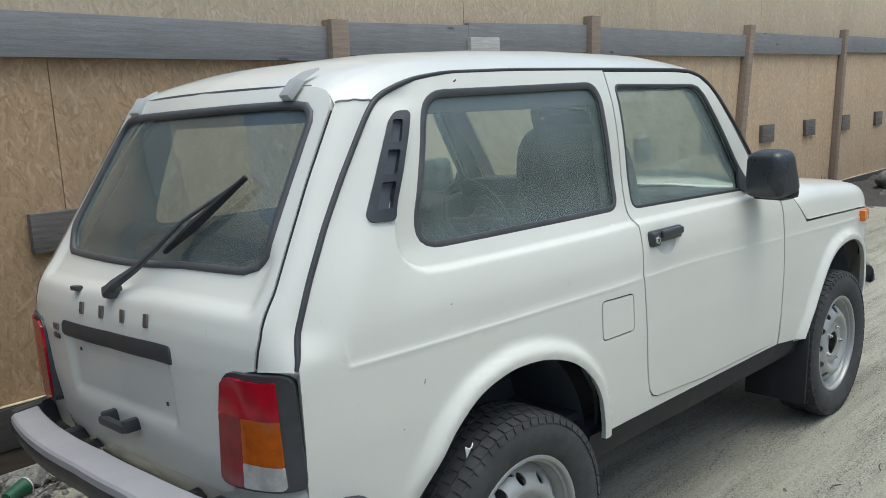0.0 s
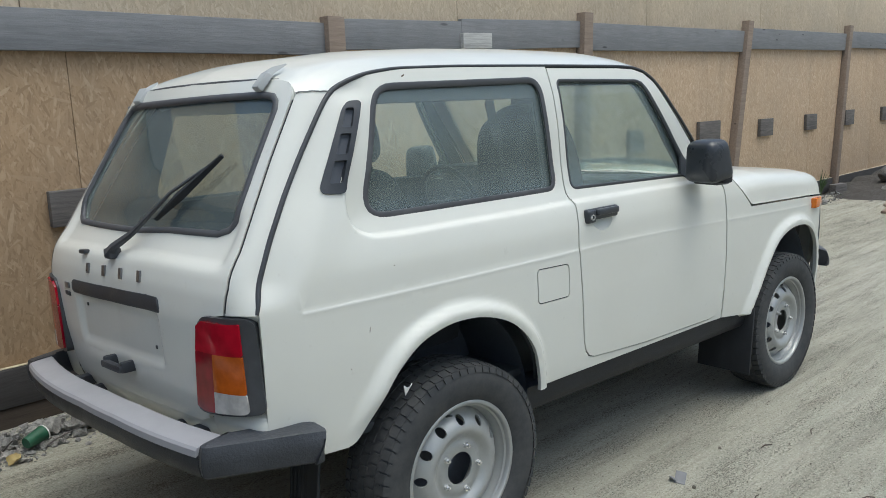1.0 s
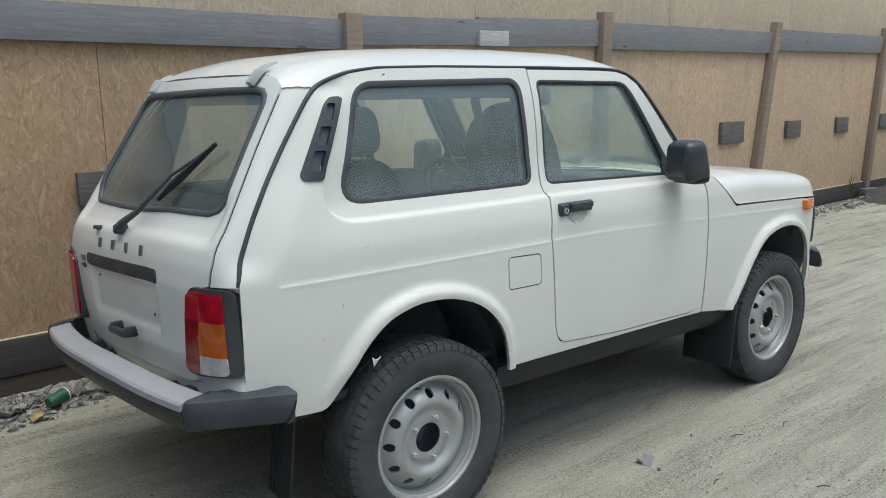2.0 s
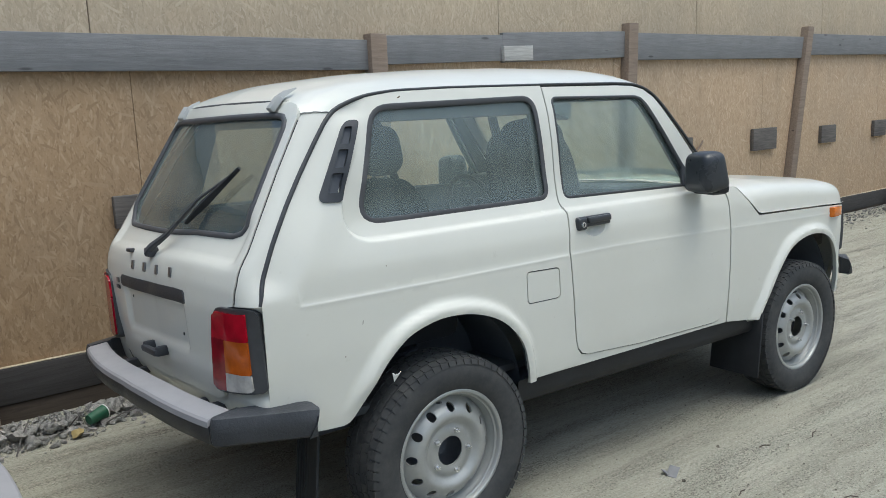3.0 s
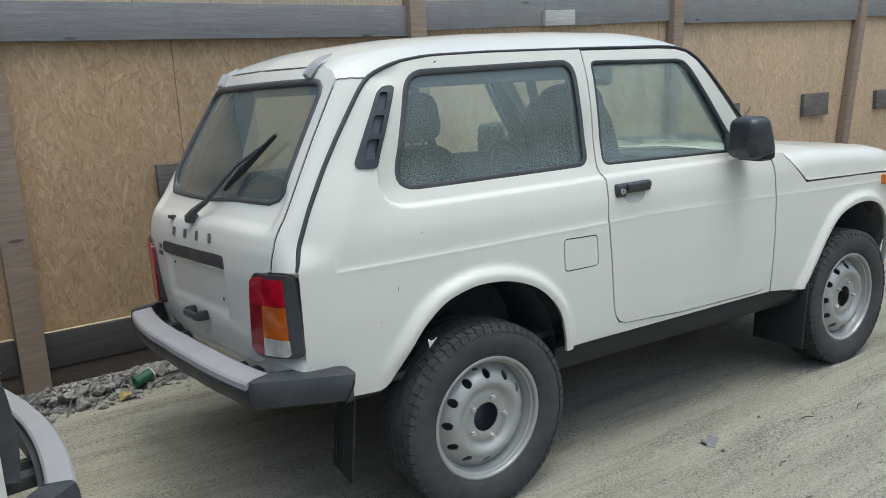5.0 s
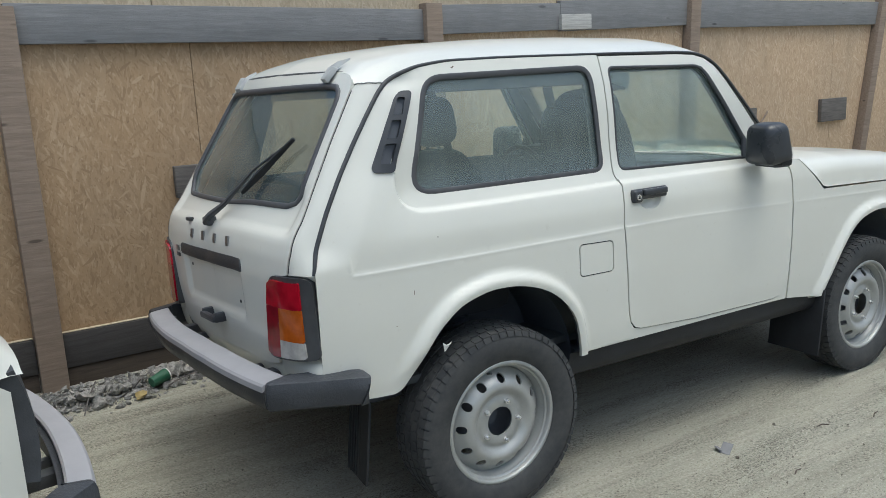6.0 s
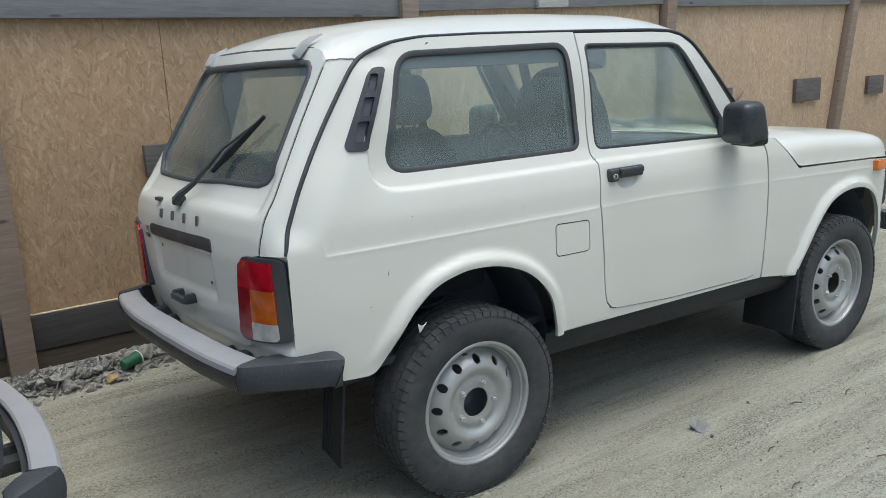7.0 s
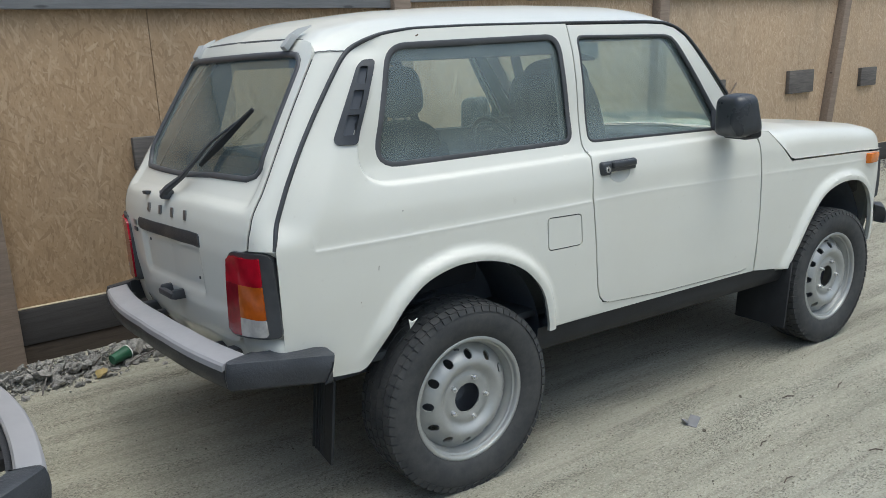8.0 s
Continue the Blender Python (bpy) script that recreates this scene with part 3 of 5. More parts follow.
def make_wheel(parent, at, sgn):
    """A steel wheel with its tyre; y runs outwards by sgn."""
    wheel = new("wheel")
    wheel.parent = parent
    wheel.location = at
    o = -1 if sgn < 0 else 1
    # tyre carcass
    prof = [(.215, .062), (.226, .078), (.250, .090), (.285, .095), (.312, .091), (.331, .083), (.3385, .067), (.3405, .03), (.3405, -.03), (.3385, -.067), (.331, -.083), (.312, -.091), (.285, -.095), (.250, -.090), (.226, -.078), (.215, -.062)]
    mesh_part("tyre", *lathe([(r, y * o) for r, y in prof], 72), RUBBER, wheel, "black all-terrain tyre with a blocky tread", angle=60)
    # tread blocks
    verts, faces = [], []
    for k in range(62):
        for row, (c, w, sh) in enumerate(((-.073, .030, .0), (-.038, .028, .5), (0, .026, .0), (.038, .028, .5), (.073, .030, .0))):
            a0 = 2 * math.pi * (k + sh + .10 * (row % 2)) / 62
            a1 = a0 + 2 * math.pi / 62 * .82
            y0, y1 = c - w / 2, c + w / 2
            drop = lambda y: .0065 * (abs(y) / .088) ** 4
            k0 = len(verts)
            for rr in (.332, .3445):
                for a, y in ((a0, y0), (a1, y0 + .003), (a1, y1), (a0, y1 - .003)):
                    r = rr - drop(y)
                    verts.append((r * math.cos(a), y, r * math.sin(a)))
            faces += [tuple(k0 + i for i in f) for f in ((4, 5, 6, 7), (0, 1, 5, 4), (1, 2, 6, 5), (2, 3, 7, 6), (3, 0, 4, 7))]
        for s in (-1, 1):
            a0 = 2 * math.pi * (k + .1) / 62
            a1 = a0 + 2 * math.pi / 62 * .80
            k0 = len(verts)
            for a in (a0, a1):
                verts += [(r * math.cos(a), s * y, r * math.sin(a)) for r, y in ((.3375, .080), (.334, .0868), (.318, .0928), (.318, .089))]
            faces += [tuple(k0 + i for i in f) for f in ((0, 1, 5, 4), (1, 2, 6, 5), (2, 3, 7, 6), (0, 3, 2, 1), (4, 5, 6, 7))]
    mesh_part("tread", verts, faces, RUBBER, wheel, smooth=False)
    # rim barrel
    rp = [(.2215, .080), (.226, .078), (.228, .072), (.224, .067), (.213, .064), (.2105, .052), (.2045, .050), (.2035, .034), (.196, .022), (.194, -.03), (.205, -.05), (.222, -.075), (.216, -.078), (.198, -.05), (.188, -.03), (.188, .018), (.1945, .027), (.1962, .043), (.2015, .047), (.2035, .060), (.2098, .0635), (.2115, .076), (.2150, .0798)]
    mesh_part("rim", *lathe([(r, y * o) for r, y in rp], 72), RIM, wheel, "silver painted steel rim", angle=50)
    disc = table([.045, .062, .085, .098, .112, .128, .150, .172, .190, .200], [.047, .050, .050, .042, .057, .066, .059, .038, .017, .011], .004)

    def bowl(u, v):
        r = np.hypot(u, v)
        return u, o * (disc(r) + .010), v

    # black ring laid in the groove, standing in for the shade of the gap
    mesh_part("rim_joint", *lathe([(r, o * y) for r, y in ((.188, .014), (.1915, .0235), (.200, .0245), (.204, .020), (.198, .012))], 72), FLAP, wheel, "dark joint between disc and rim")
    holes = [[(r * math.cos(a), r * math.sin(a)) for a in np.linspace(0, 2 * math.pi, 36, False)] for r in (.053,)]
    for k in range(12):
        a = 2 * math.pi * (k - .1) / 12
        cx, cy = .163 * math.cos(a), .160 * math.sin(a)
        holes.append([(cx + .0155 * math.cos(b), cy + .0155 * math.sin(b)) for b in np.linspace(0, 2 * math.pi, 14, False)])
    ring = [(.194 * math.cos(a), .194 * math.sin(a)) for a in np.linspace(0, 2 * math.pi, 90, False)]
    mesh_part("wheel_disc", *sheet(ring, holes, .008, bowl, .006, heart=(0, 0, 0)), RIM, wheel, "silver steel disc with round vent holes", angle=50)
    mesh_part("hub", *lathe([(r, o * y) for r, y in ((.0, .002), (.030, .002), (.034, -.005), (.050, -.03), (.10, -.03), (.145, -.03), (.150, -.06), (.0, -.06))], 32, False), DARK, wheel)
    for k in range(5):
        a = 2 * math.pi * (k - .04) / 5
        bm = bmesh.new()
        bmesh.ops.create_cone(bm, cap_ends=True, segments=6, radius1=.0108, radius2=.0095, depth=.020)
        bmesh.ops.create_cone(bm, cap_ends=True, segments=12, radius1=.006, radius2=.005, depth=.036)
        bm.transform(pose(.076 * math.cos(a), o * .060, .076 * math.sin(a), -90 * o, 0, 0))
        part("wheel_nut", bm, CHROME, wheel)
    # valve
    mesh_part("valve", *sweep([(-.040, o * .048, .183), (-.041, o * .062, .189), (-.044, o * .076, .194)], circle(.004, 8), (1, 0, 0)), TRIM, wheel)
    return wheel


def cushion(size, at, turn, power=.62):
    """A stuffed, rounded block."""
    bm = bmesh.new()
    bmesh.ops.create_uvsphere(bm, u_segments=24, v_segments=16, radius=1)
    for v in bm.verts:
        v.co = Vector([math.copysign(abs(q) ** power, q) * s / 2 for q, s in zip(v.co, size)])
    bm.transform(pose(*at, *turn))
    return bm


def bumper(parent, flip, xmid, ztop, name):
    """An aluminium bumper with a dark lower face and grained end caps."""
    s = -1 if flip else 1
    bump = new(name)
    bump.parent = parent

    def plan(y):
        return -xmid + .07 * (np.abs(y) / .64) ** 2.2 if not flip else xmid - .07 * (np.abs(y) / .64) ** 2.2

    ys = np.linspace(-.638, .622, 41) if not flip else np.linspace(-.645, .645, 41)
    path = [(float(plan(y)), y, ztop) for y in ys]
    out = -1 if not flip else 1            # outwards in x
    def along(sec):
        rows = [[(p[0] + out * d, p[1], p[2] + h) for d, h in sec] for p in path]
        m = len(sec)
        verts = [q for r in rows for q in r]
        faces = [(i * m + j, i * m + (j + 1) % m, (i + 1) * m + (j + 1) % m, (i + 1) * m + j) for i in range(len(rows) - 1) for j in range(m)]
        faces += [tuple(range(m)), tuple(range((len(rows) - 1) * m, len(rows) * m))[::-1]]
        return verts, faces
    deep = .016 if flip else 0.0
    mesh_part("top_strip", *along([(-.080 + deep, .010), (-.074 + deep, .015), (-.012, .009), (-.003, .006), (.003, -.001), (.005, -.018), (-.004, -.012), (-.070 + deep, .004), (-.080 + deep, .000)]), SILVER, bump, "plain aluminium strip", angle=18)
    mesh_part("beam", *along([(-.080, -.002), (-.008, -.014), (.001, -.019), (.001, -.042), (-.004, -.072), (-.014, -.080), (-.070, -.076)]), BLACK, bump, "dark lower bumper face", angle=50)
    for sy in (-1, 1):
        # end cap: a grained block that turns round the corner and runs forward along the side
        x0, y1 = float(plan(.640)), .618 if sy > 0 and not flip else .640
        pts = [(x0 - out * .002, y1), (x0 + out * .002, .660), (x0 - out * .008, .672), (x0 - out * .14, .738), (x0 - out * .265, .800), (x0 - out * .275, .803)]
        if flip:
            pts = [pts[0], pts[1], pts[2], (x0 - out * .07, .712), (x0 - out * .125, .745), (x0 - out * .13, .747)]
        p = np.array(pts)
        t = np.gradient(p, axis=0)
        t /= np.linalg.norm(t, axis=1)[:, None]
        nrm = np.stack([t[:, 1], -t[:, 0]], 1) * (-1 if not flip else 1)
        nrm *= np.sign((nrm * np.array([out, 1.0])).sum(1))[:, None]
        rows = []
        for k, ((x, y), n) in enumerate(zip(p, nrm)):
            ix, iy = ((x0 - out * .086, y1), (x0 - out * .088, .632), (x0 - out * .094, .642), (x0 - out * .165, .668), (x0 - out * .268, .735), (x0 - out * .277, .744))[k] if not flip else ((x0 - out * .070, y1), (x0 - out * .072, .632), (x0 - out * .076, .642), (x0 - out * .100, .660), (x0 - out * .128, .690), (x0 - out * .132, .692))[k]
            lift = .008 if k < 5 else .006
            sec = [(None, .012 + lift), (-.016, .007 + lift), (-.006, .003 + lift), (.000, -.008), (.002, -.036), (-.002, -.066), (-.010, -.074), (None, -.070)]
            tip = .035 if k == 5 else 0.0
            rows.append([(ix, sy * iy, ztop + h) if d is None else (x + n[0] * d + out * tip * max(0, -h) / .07, sy * (y + n[1] * d), ztop + h) for d, h in sec])
        m = 8
        verts = [q for r in rows for q in r]
        faces = [(i * m + j, i * m + (j + 1) % m, (i + 1) * m + (j + 1) % m, (i + 1) * m + j) for i in range(len(rows) - 1) for j in range(m)]
        faces += [tuple(range(m)), tuple(range((len(rows) - 1) * m, len(rows) * m))[::-1]]
        mesh_part("end_cap", verts, faces, CAP, bump, "grained black plastic end cap", angle=32)
        bx = xmid * (1 if flip else -1) - out * .135
        flip or part("corner_bracket", box((.07, .05, .05), (xmid * (1 if flip else -1) - out * .12, sy * .565, ztop - .040), .012, (0, 0, 20 * sy)), TRIM, bump)
        part("bracket", box((.16, .05, .035), (bx, sy * .42, ztop - .05), .006), TRIM, bump)
        part("bracket_tube", box((.13, .03, .03), (bx, sy * .30, ztop - .06), .012), TRIM, bump)
    return bump


def make_car():
    car = thing("off_road_car", "white three-door off-road car with silver steel wheels", "car", group="parked off-road cars")
    for sgn in (-1, 1):
        # ------------ rear quarter panel
        crease_lines = [[(x, float(crease_z(x)) + d) for x in np.arange(-.5, 2.64, .05)] for d in (-.006, -.002, .002, .006)]
        quarter = mesh_part("rear_quarter_panel", *sheet(QUARTER, [REAR_WINDOW, offset_loop(FUEL_DOOR, -.0045), VENT], .014, side_surface(sgn), .02, crease_lines + SHELF_LINES + END_LINES), PAINT, car)
        mesh_part("window_pane", *sheet(REAR_WINDOW, [], .03, side_surface(sgn, .012), .004), GLASS, quarter, "dusty tinted side window", out=(0, sgn, 0)).visible_shadow = False
        lp = dense(offset_loop(REAR_WINDOW, .006), .02)
        mesh_part("window_seal", *sweep(np.stack(side_surface(sgn, .002)(lp[:, 0], lp[:, 1]), 1), flat_section(.019, .003), (0, sgn, 0), True), SEAL, quarter, "dark grey rubber window seal", angle=60)
        mesh_part("fuel_flap", *sheet(FUEL_DOOR, [], .014, side_surface(sgn), .012), PAINT, quarter)
        mesh_part("flap_gap", *sheet(offset_loop(FUEL_DOOR, -.008), [], .03, side_surface(sgn, .005), .01), TRIM, quarter)
        mesh_part("vent_backing", *sheet(offset_loop(VENT, -.004), [], .012, side_surface(sgn, .0085), .004), DARK, quarter)
        slots = [rounded([(xa, za), (xb, za), (xc, zc), (xd, zc)], .005, 2) for xa, xb, xc, xd, za, zc in ((-.236, -.258, -.284, -.256, 1.428, 1.376), (-.262, -.292, -.319, -.285, 1.360, 1.306), (-.291, -.327, -.354, -.315, 1.290, 1.232))]
        vent = mesh_part("air_vent", *sheet(offset_loop(VENT, -.003), slots, .010, side_surface(sgn, -.006), .016), BLACK, quarter, "black plastic cabin air vent", angle=50)
        # ------------ door
        door = mesh_part("door", *sheet(DOOR, [DOOR_WINDOW], .014, side_surface(sgn), .02, crease_lines + SHELF_LINES + [[(.712 + .056 * q * math.cos(a), 1.016 + .040 * q * math.sin(a)) for a in np.linspace(math.pi, 2 * math.pi, 24)] for q in (1.03, .97, .88, .7)]), PAINT, car)
        mesh_part("window_pane", *sheet(DOOR_WINDOW, [], .03, side_surface(sgn, .014), .004), DOORGLASS, door, "tinted door window", out=(0, sgn, 0)).visible_shadow = False
        lp = dense(offset_loop(DOOR_WINDOW, .0045), .02)
        mesh_part("window_seal", *sweep(np.stack(side_surface(sgn, .003)(lp[:, 0], lp[:, 1]), 1), flat_section(.0115, .004), (0, sgn, 0), True), TRIM, door, "black rubber window seal", angle=60)
        lp = dense([(1.085, 1.487), (1.112, 1.480), (1.13, 1.460), (1.372, 1.128)], .03, False)
        mesh_part("window_channel", *sweep(np.stack(side_surface(sgn, .0005)(lp[:, 0], lp[:, 1]), 1), flat_section(.020, .004), (0, sgn, 0), scale=np.interp(np.arange(len(lp)), [0, 3, len(lp) - 1], [.35, .8, 1.15])), TRIM, door, "black window channel")
        lp = dense(DOOR, .03)
        mesh_part("door_seal", *sweep(np.stack(side_surface(sgn, .011)(lp[:, 0], lp[:, 1]), 1), flat_section(.020, .003), (0, sgn, 0), True), FLAP, door)
        hy = float(half_width(.70, 1.06))
        handle = part("door_handle", merge(box((.178, .020, .040), (.703, sgn * (hy + .012), 1.036), .009, segments=3), box((.122, .020, .022), (.722, sgn * (hy + .024), 1.042), .007, segments=3), box((.046, .026, .046), (.638, sgn * (hy + .013), 1.030), .010, segments=3)), SHELL, door, "black plastic door handle")
        bm = bmesh.new()
        bmesh.ops.create_cone(bm, cap_ends=True, segments=20, radius1=.011, radius2=.010, depth=.008)
        bm.transform(pose(.636, sgn * (hy + .027), 1.028, 90, 0, 0))
        lock = part("lock", bm, CHROME, handle)
        part("keyhole", box((.004, .003, .012), (.636, sgn * (hy + .0315), 1.028), .001), FLAP, lock)
        # mirror on the door corner
        mirror = part("door_mirror", merge(box((.138, .160, .162), (1.300, sgn * .850, 1.174), .042, (0, -6, sgn * 14), (.80, .86), 5), box((.075, .12, .03), (1.345, sgn * .84, 1.092), .010, (0, 0, sgn * 10)), box((.06, .06, .06), (1.345, sgn * .79, 1.125), .015)), SHELL, door, "large black plastic door mirror")
        part("mirror_corner", box((.055, .036, .050), (1.325, sgn * .908, 1.110), .014, (0, 0, sgn * 14)), SILL, mirror)
        mesh_part("mirror_foot", *thick(*sheet([(1.300, 1.116), (1.322, 1.200), (1.350, 1.175), (1.398, 1.118), (1.39, 1.100), (1.33, 1.100)], [], .02, side_surface(sgn, -.004), 0), .008), BLACK, mirror)
        # ------------ front wing
        wing = mesh_part("front_wing", *sheet(FENDER, [], .015, side_surface(sgn), .02, crease_lines), PAINT, car)
        part("side_lamp", box((.118, .030, .050), (2.545, sgn * (float(half_width(2.54, .87)) + .006), .868), .007, (0, 1.5, -sgn * 10)), SIGNAL, wing, "orange side lamp")
        # ------------ sill
        mesh_part("sill", *sheet([(.395, .489), (.634, .495), (.634, .5285), (.648, .5275), (.670, .5205), (.984, .4965), (1.479, .483), (1.523, .490), (1.556, .5185), (1.5745, .5635), (1.580, .602), (1.5805, .468), (1.48, .472), (.507, .488)], [], .02, side_surface(sgn, .004), .02), PAINT, car)
        mesh_part("lower_sill", *loft([[(x, sgn * (.757 - d), zz - (x - .35) * .021) for x in np.linspace(.33, 1.84, 20)] for d, zz in ((.0, .492), (.002, .470), (.005, .440), (.010, .415), (.026, .398), (.10, .392))]), SILL, car, "black coated sill")
        # ------------ torn scrap on the flange of the rear arch
        if sgn < 0:
            mesh_part("scrap", *thick(*sheet([(-.239, .672), (-.228, .664), (-.199, .665), (-.209, .657), (-.234, .641)], [], .01, side_surface(sgn, -.038), 0), .002), WHITE, car, "torn scrap of white film")
        # ------------ rubber strip from the roof gutter down the rear pillar
        sp = dense(STRIP, .02, False)
        for _ in range(3):
            sp[1:-1] = (sp[:-2] + 2 * sp[1:-1] + sp[2:]) / 4
        wide = np.interp(sp[:, 0], [-.62, -.604, -.59, -.25, -.05], [.3, .6, 1, 1, .68])
        mesh_part("gutter_strip", *sweep(np.stack(side_surface(sgn, .0015)(sp[:, 0], sp[:, 1]), 1), flat_section(.0135, .0055), (0, sgn, 0), scale=wide), TRIM, car, "black moulding along the gutter and rear pillar", angle=60)
        # ------------ rear pillar between strip and tailgate
        zz = np.linspace(.925, 1.470, 26)
        ax = np.interp(zz, [p[1] for p in STRIP[:9]], [p[0] for p in STRIP[:9]])
        gy = np.interp(zz, [.925, .99, 1.075, 1.18, 1.30, 1.462, 1.50], [.630, .637, .630, .615, .599, .584, .580])
        rows = []
        for k, z0 in enumerate(zz):
            A = np.array([ax[k], float(half_width(ax[k], z0)) - .002, z0])
            B = np.array([float(tail_x(gy[k], z0)), gy[k], z0])
            ctrl = (A + B) / 2 + np.array([-.016, .012, .006]) + np.array([A[0] - B[0], 0, 0]) * .05
            rows.append([((1 - s) ** 2 * A + 2 * s * (1 - s) * ctrl + s * s * B) * np.array([1, sgn, 1]) for s in np.linspace(0, 1, 9)])
        mesh_part("rear_pillar", *loft(rows), PAINT, car, angle=60)
        seam = np.array(rows[-1])
        mesh_part("roof_seam", *sweep(seam + np.array([-.001, 0, .002]) + np.array([[0, 0, .0012 * math.sin(k * 2.1)] for k in range(len(seam))]), circle(.0025, 6), (0, 0, 1)), LINER, car, "line of grey sealant")
        # ------------ rear corner behind and under the lamp
        rows = []
        for z0 in np.linspace(.535, .928, 16):
            A = np.array([-.598, float(half_width(-.60, max(z0, .53))) - .001 - max(0, .55 - z0) * .4, z0])
            B = np.array([float(tail_x(.50, z0)) + .004, .50, z0])
            tuck = .030 * step01((z0 - .655) / .02) * step01((.93 - z0) / .012)
            A, B = A + np.array([tuck * .6, -tuck * .35, 0]), B + np.array([tuck, 0, 0])
            C1 = np.array([B[0] + .012 + tuck, A[1] - .004 - tuck, z0])
            rows.append([((1 - s) ** 2 * A + 2 * s * (1 - s) * C1 + s * s * B) * np.array([1, sgn, 1]) for s in np.linspace(0, 1, 13)])
        mesh_part("rear_corner", *loft(rows), PAINT, car, angle=60)
        # ------------ tail lamp
        lx = table([.44, .50, .60, .655, .685, .700, .712], [-.684, -.678, -.666, -.650, -.632, -.615, -.600], .006)
        lampsurf = lambda out: (lambda u, v: (lx(u) - out, sgn * u, v))
        lamp = mesh_part("tail_lamp", *sheet(rounded([(.517, .890), (.545, .916), (.704, .924), (.714, .672), (.525, .648), (.487, .655), (.497, .76)], [.01, .02, .03, .02, .02, .02, 0], 4), [], .014, lampsurf(.004), .06), TRIM, car, "tail lamp in a black housing", angle=50)
        for nm, mt, poly in (("red_lens", RED, [(.525, .889), (.550, .905), (.680, .909), (.682, .826), (.512, .820)]),
                             ("dark_red_lens", DEEPRED, [(.512, .8195), (.588, .8225), (.580, .664), (.533, .658), (.500, .668)]),
                             ("amber_lens", AMBER, [(.5885, .8225), (.682, .8255), (.685, .726), (.584, .722)]),
                             ("clear_lens", CLEAR, [(.584, .7215), (.685, .7255), (.688, .680), (.680, .674), (.581, .664)])):
            mesh_part(nm, *sheet(rounded(poly, .004, 3), [], .012, lampsurf(.012), .012), mt, lamp, angle=50)
        # ------------ mudguards
        flap = part("mudflap", box((.010, .17, .285), (-.440, sgn * .585, .338), .004, (0, 6, sgn * 6)), FLAP, car, "black ribbed rubber mudflap")
        for k in range(7):
            part("rib", box((.016, .007, .25), (-.441, sgn * (.525 + .02 * k), .328), .002, (0, 6, sgn * 6)), FLAP, flap)
        flap = part("mudflap", box((.012, .26, .31), (1.825, sgn * .665, .308), .004, (0, 6, 0)), FLAP, car, "black rubber mudflap")
        for dz in (.0, .035):
            part("bolt", box((.006, .014, .007), (1.812, sgn * .66, .37 + dz), .002), CHROME, flap)
        # ------------ wheel housings
        for cx, cz, r in ((0, .43, .395), (2.2, .43, .40)):
            rows = [[(cx + r * math.cos(a), sgn * yy, cz + r * math.sin(a)) for a in np.linspace(-.15, math.pi - .22, 24)] for yy in (.695, .43)]
            v, f = loft(rows)
            v2, f2 = loft([[(cx + q * math.cos(a), sgn * .43, cz + q * math.sin(a)) for a in np.linspace(-.15, math.pi - .22, 24)] for q in (r, .02)])
            mesh_part("wheel_housing", v + v2, f + [tuple(i + len(v) for i in q) for q in f2], DARK, car)
        # ------------ inner lining of the side, with the windows left open
        inner = [(-.57, .94), (-.50, 1.07), (-.36, 1.32), (-.26, 1.465), (-.15, 1.505), (1.10, 1.515), (1.20, 1.46), (1.50, 1.09), (1.50, .50), (.40, .50), (.36, .62), (.2, .84), (-.2, .84), (-.40, .62), (-.57, .62)]
        mesh_part("side_lining", *thick(*sheet(inner, [[(x, min(z, top)) for x, z in dense(offset_loop(w, .004), .03)] for w, top in ((REAR_WINDOW, 1.438), (DOOR_WINDOW, 1.478))], .05, side_surface(sgn, .045), 0), .01), DASH, car)

    # ------------ wheels
    for cx, yy in ((0, .700), (2.2, .702)):
        for sgn in (-1, 1):
            make_wheel(car, (cx + (.010 if cx < 1 else 0), sgn * yy, .336 * .965), sgn).scale = (.965, 1, .965)

    # ------------ roof
    crown = table([-.42, -.37, -.30, -.20, 0, .3, .64, 1.0, 1.08, 1.13, 1.18, 1.22, 1.26], [1.497, 1.523, 1.560, 1.588, 1.611, 1.625, 1.630, 1.624, 1.614, 1.600, 1.574, 1.538, 1.495], .013)
    gx, gz = [p[0] for p in STRIP[5:17]], [p[1] for p in STRIP[5:17]]
    rows = []
    for u in np.linspace(0, 1, 60):
        row = []
        for v in np.linspace(-1, 1, 61):
            a = abs(v)
            rear = np.interp(a, [0, .58, .79, .855, .89, .94, 1], [-.390, -.371, -.361, -.365, -.371, -.338, -.283])
            frnt = np.interp(a, [0, .5, .8, .93, 1], [1.245, 1.232, 1.20, 1.18, 1.165])
            x = rear + (frnt - rear) * u
            g = float(np.interp(x, gx, gz)) + .004
            c = float(crown(x))
            ymax = float(half_width(max(x, -.29), min(g, 1.54))) - .002
            row.append((x, v * ymax, c - (c - g) * a ** (3.7 + 2.3 * float(step01((-.2 - x) / .15))) if c > g else c))
        rows.append(row)
    # the rear edge of the roof lies flush with the top of the tailgate
    for k, row in enumerate(rows[:16]):
        for j, (x, y, z) in enumerate(row):
            lip = float(np.interp(abs(rows[0][j][1]), [0, .375, .490, .525, .548, .562], [1.516, 1.514, 1.509, 1.504, 1.494, 1.480]))
            gap = (lip - rows[0][j][2]) if k else 0
            if k and abs(y) < .56:
                row[j] = (x, y, z + gap * (1 - k / 16) ** 2)
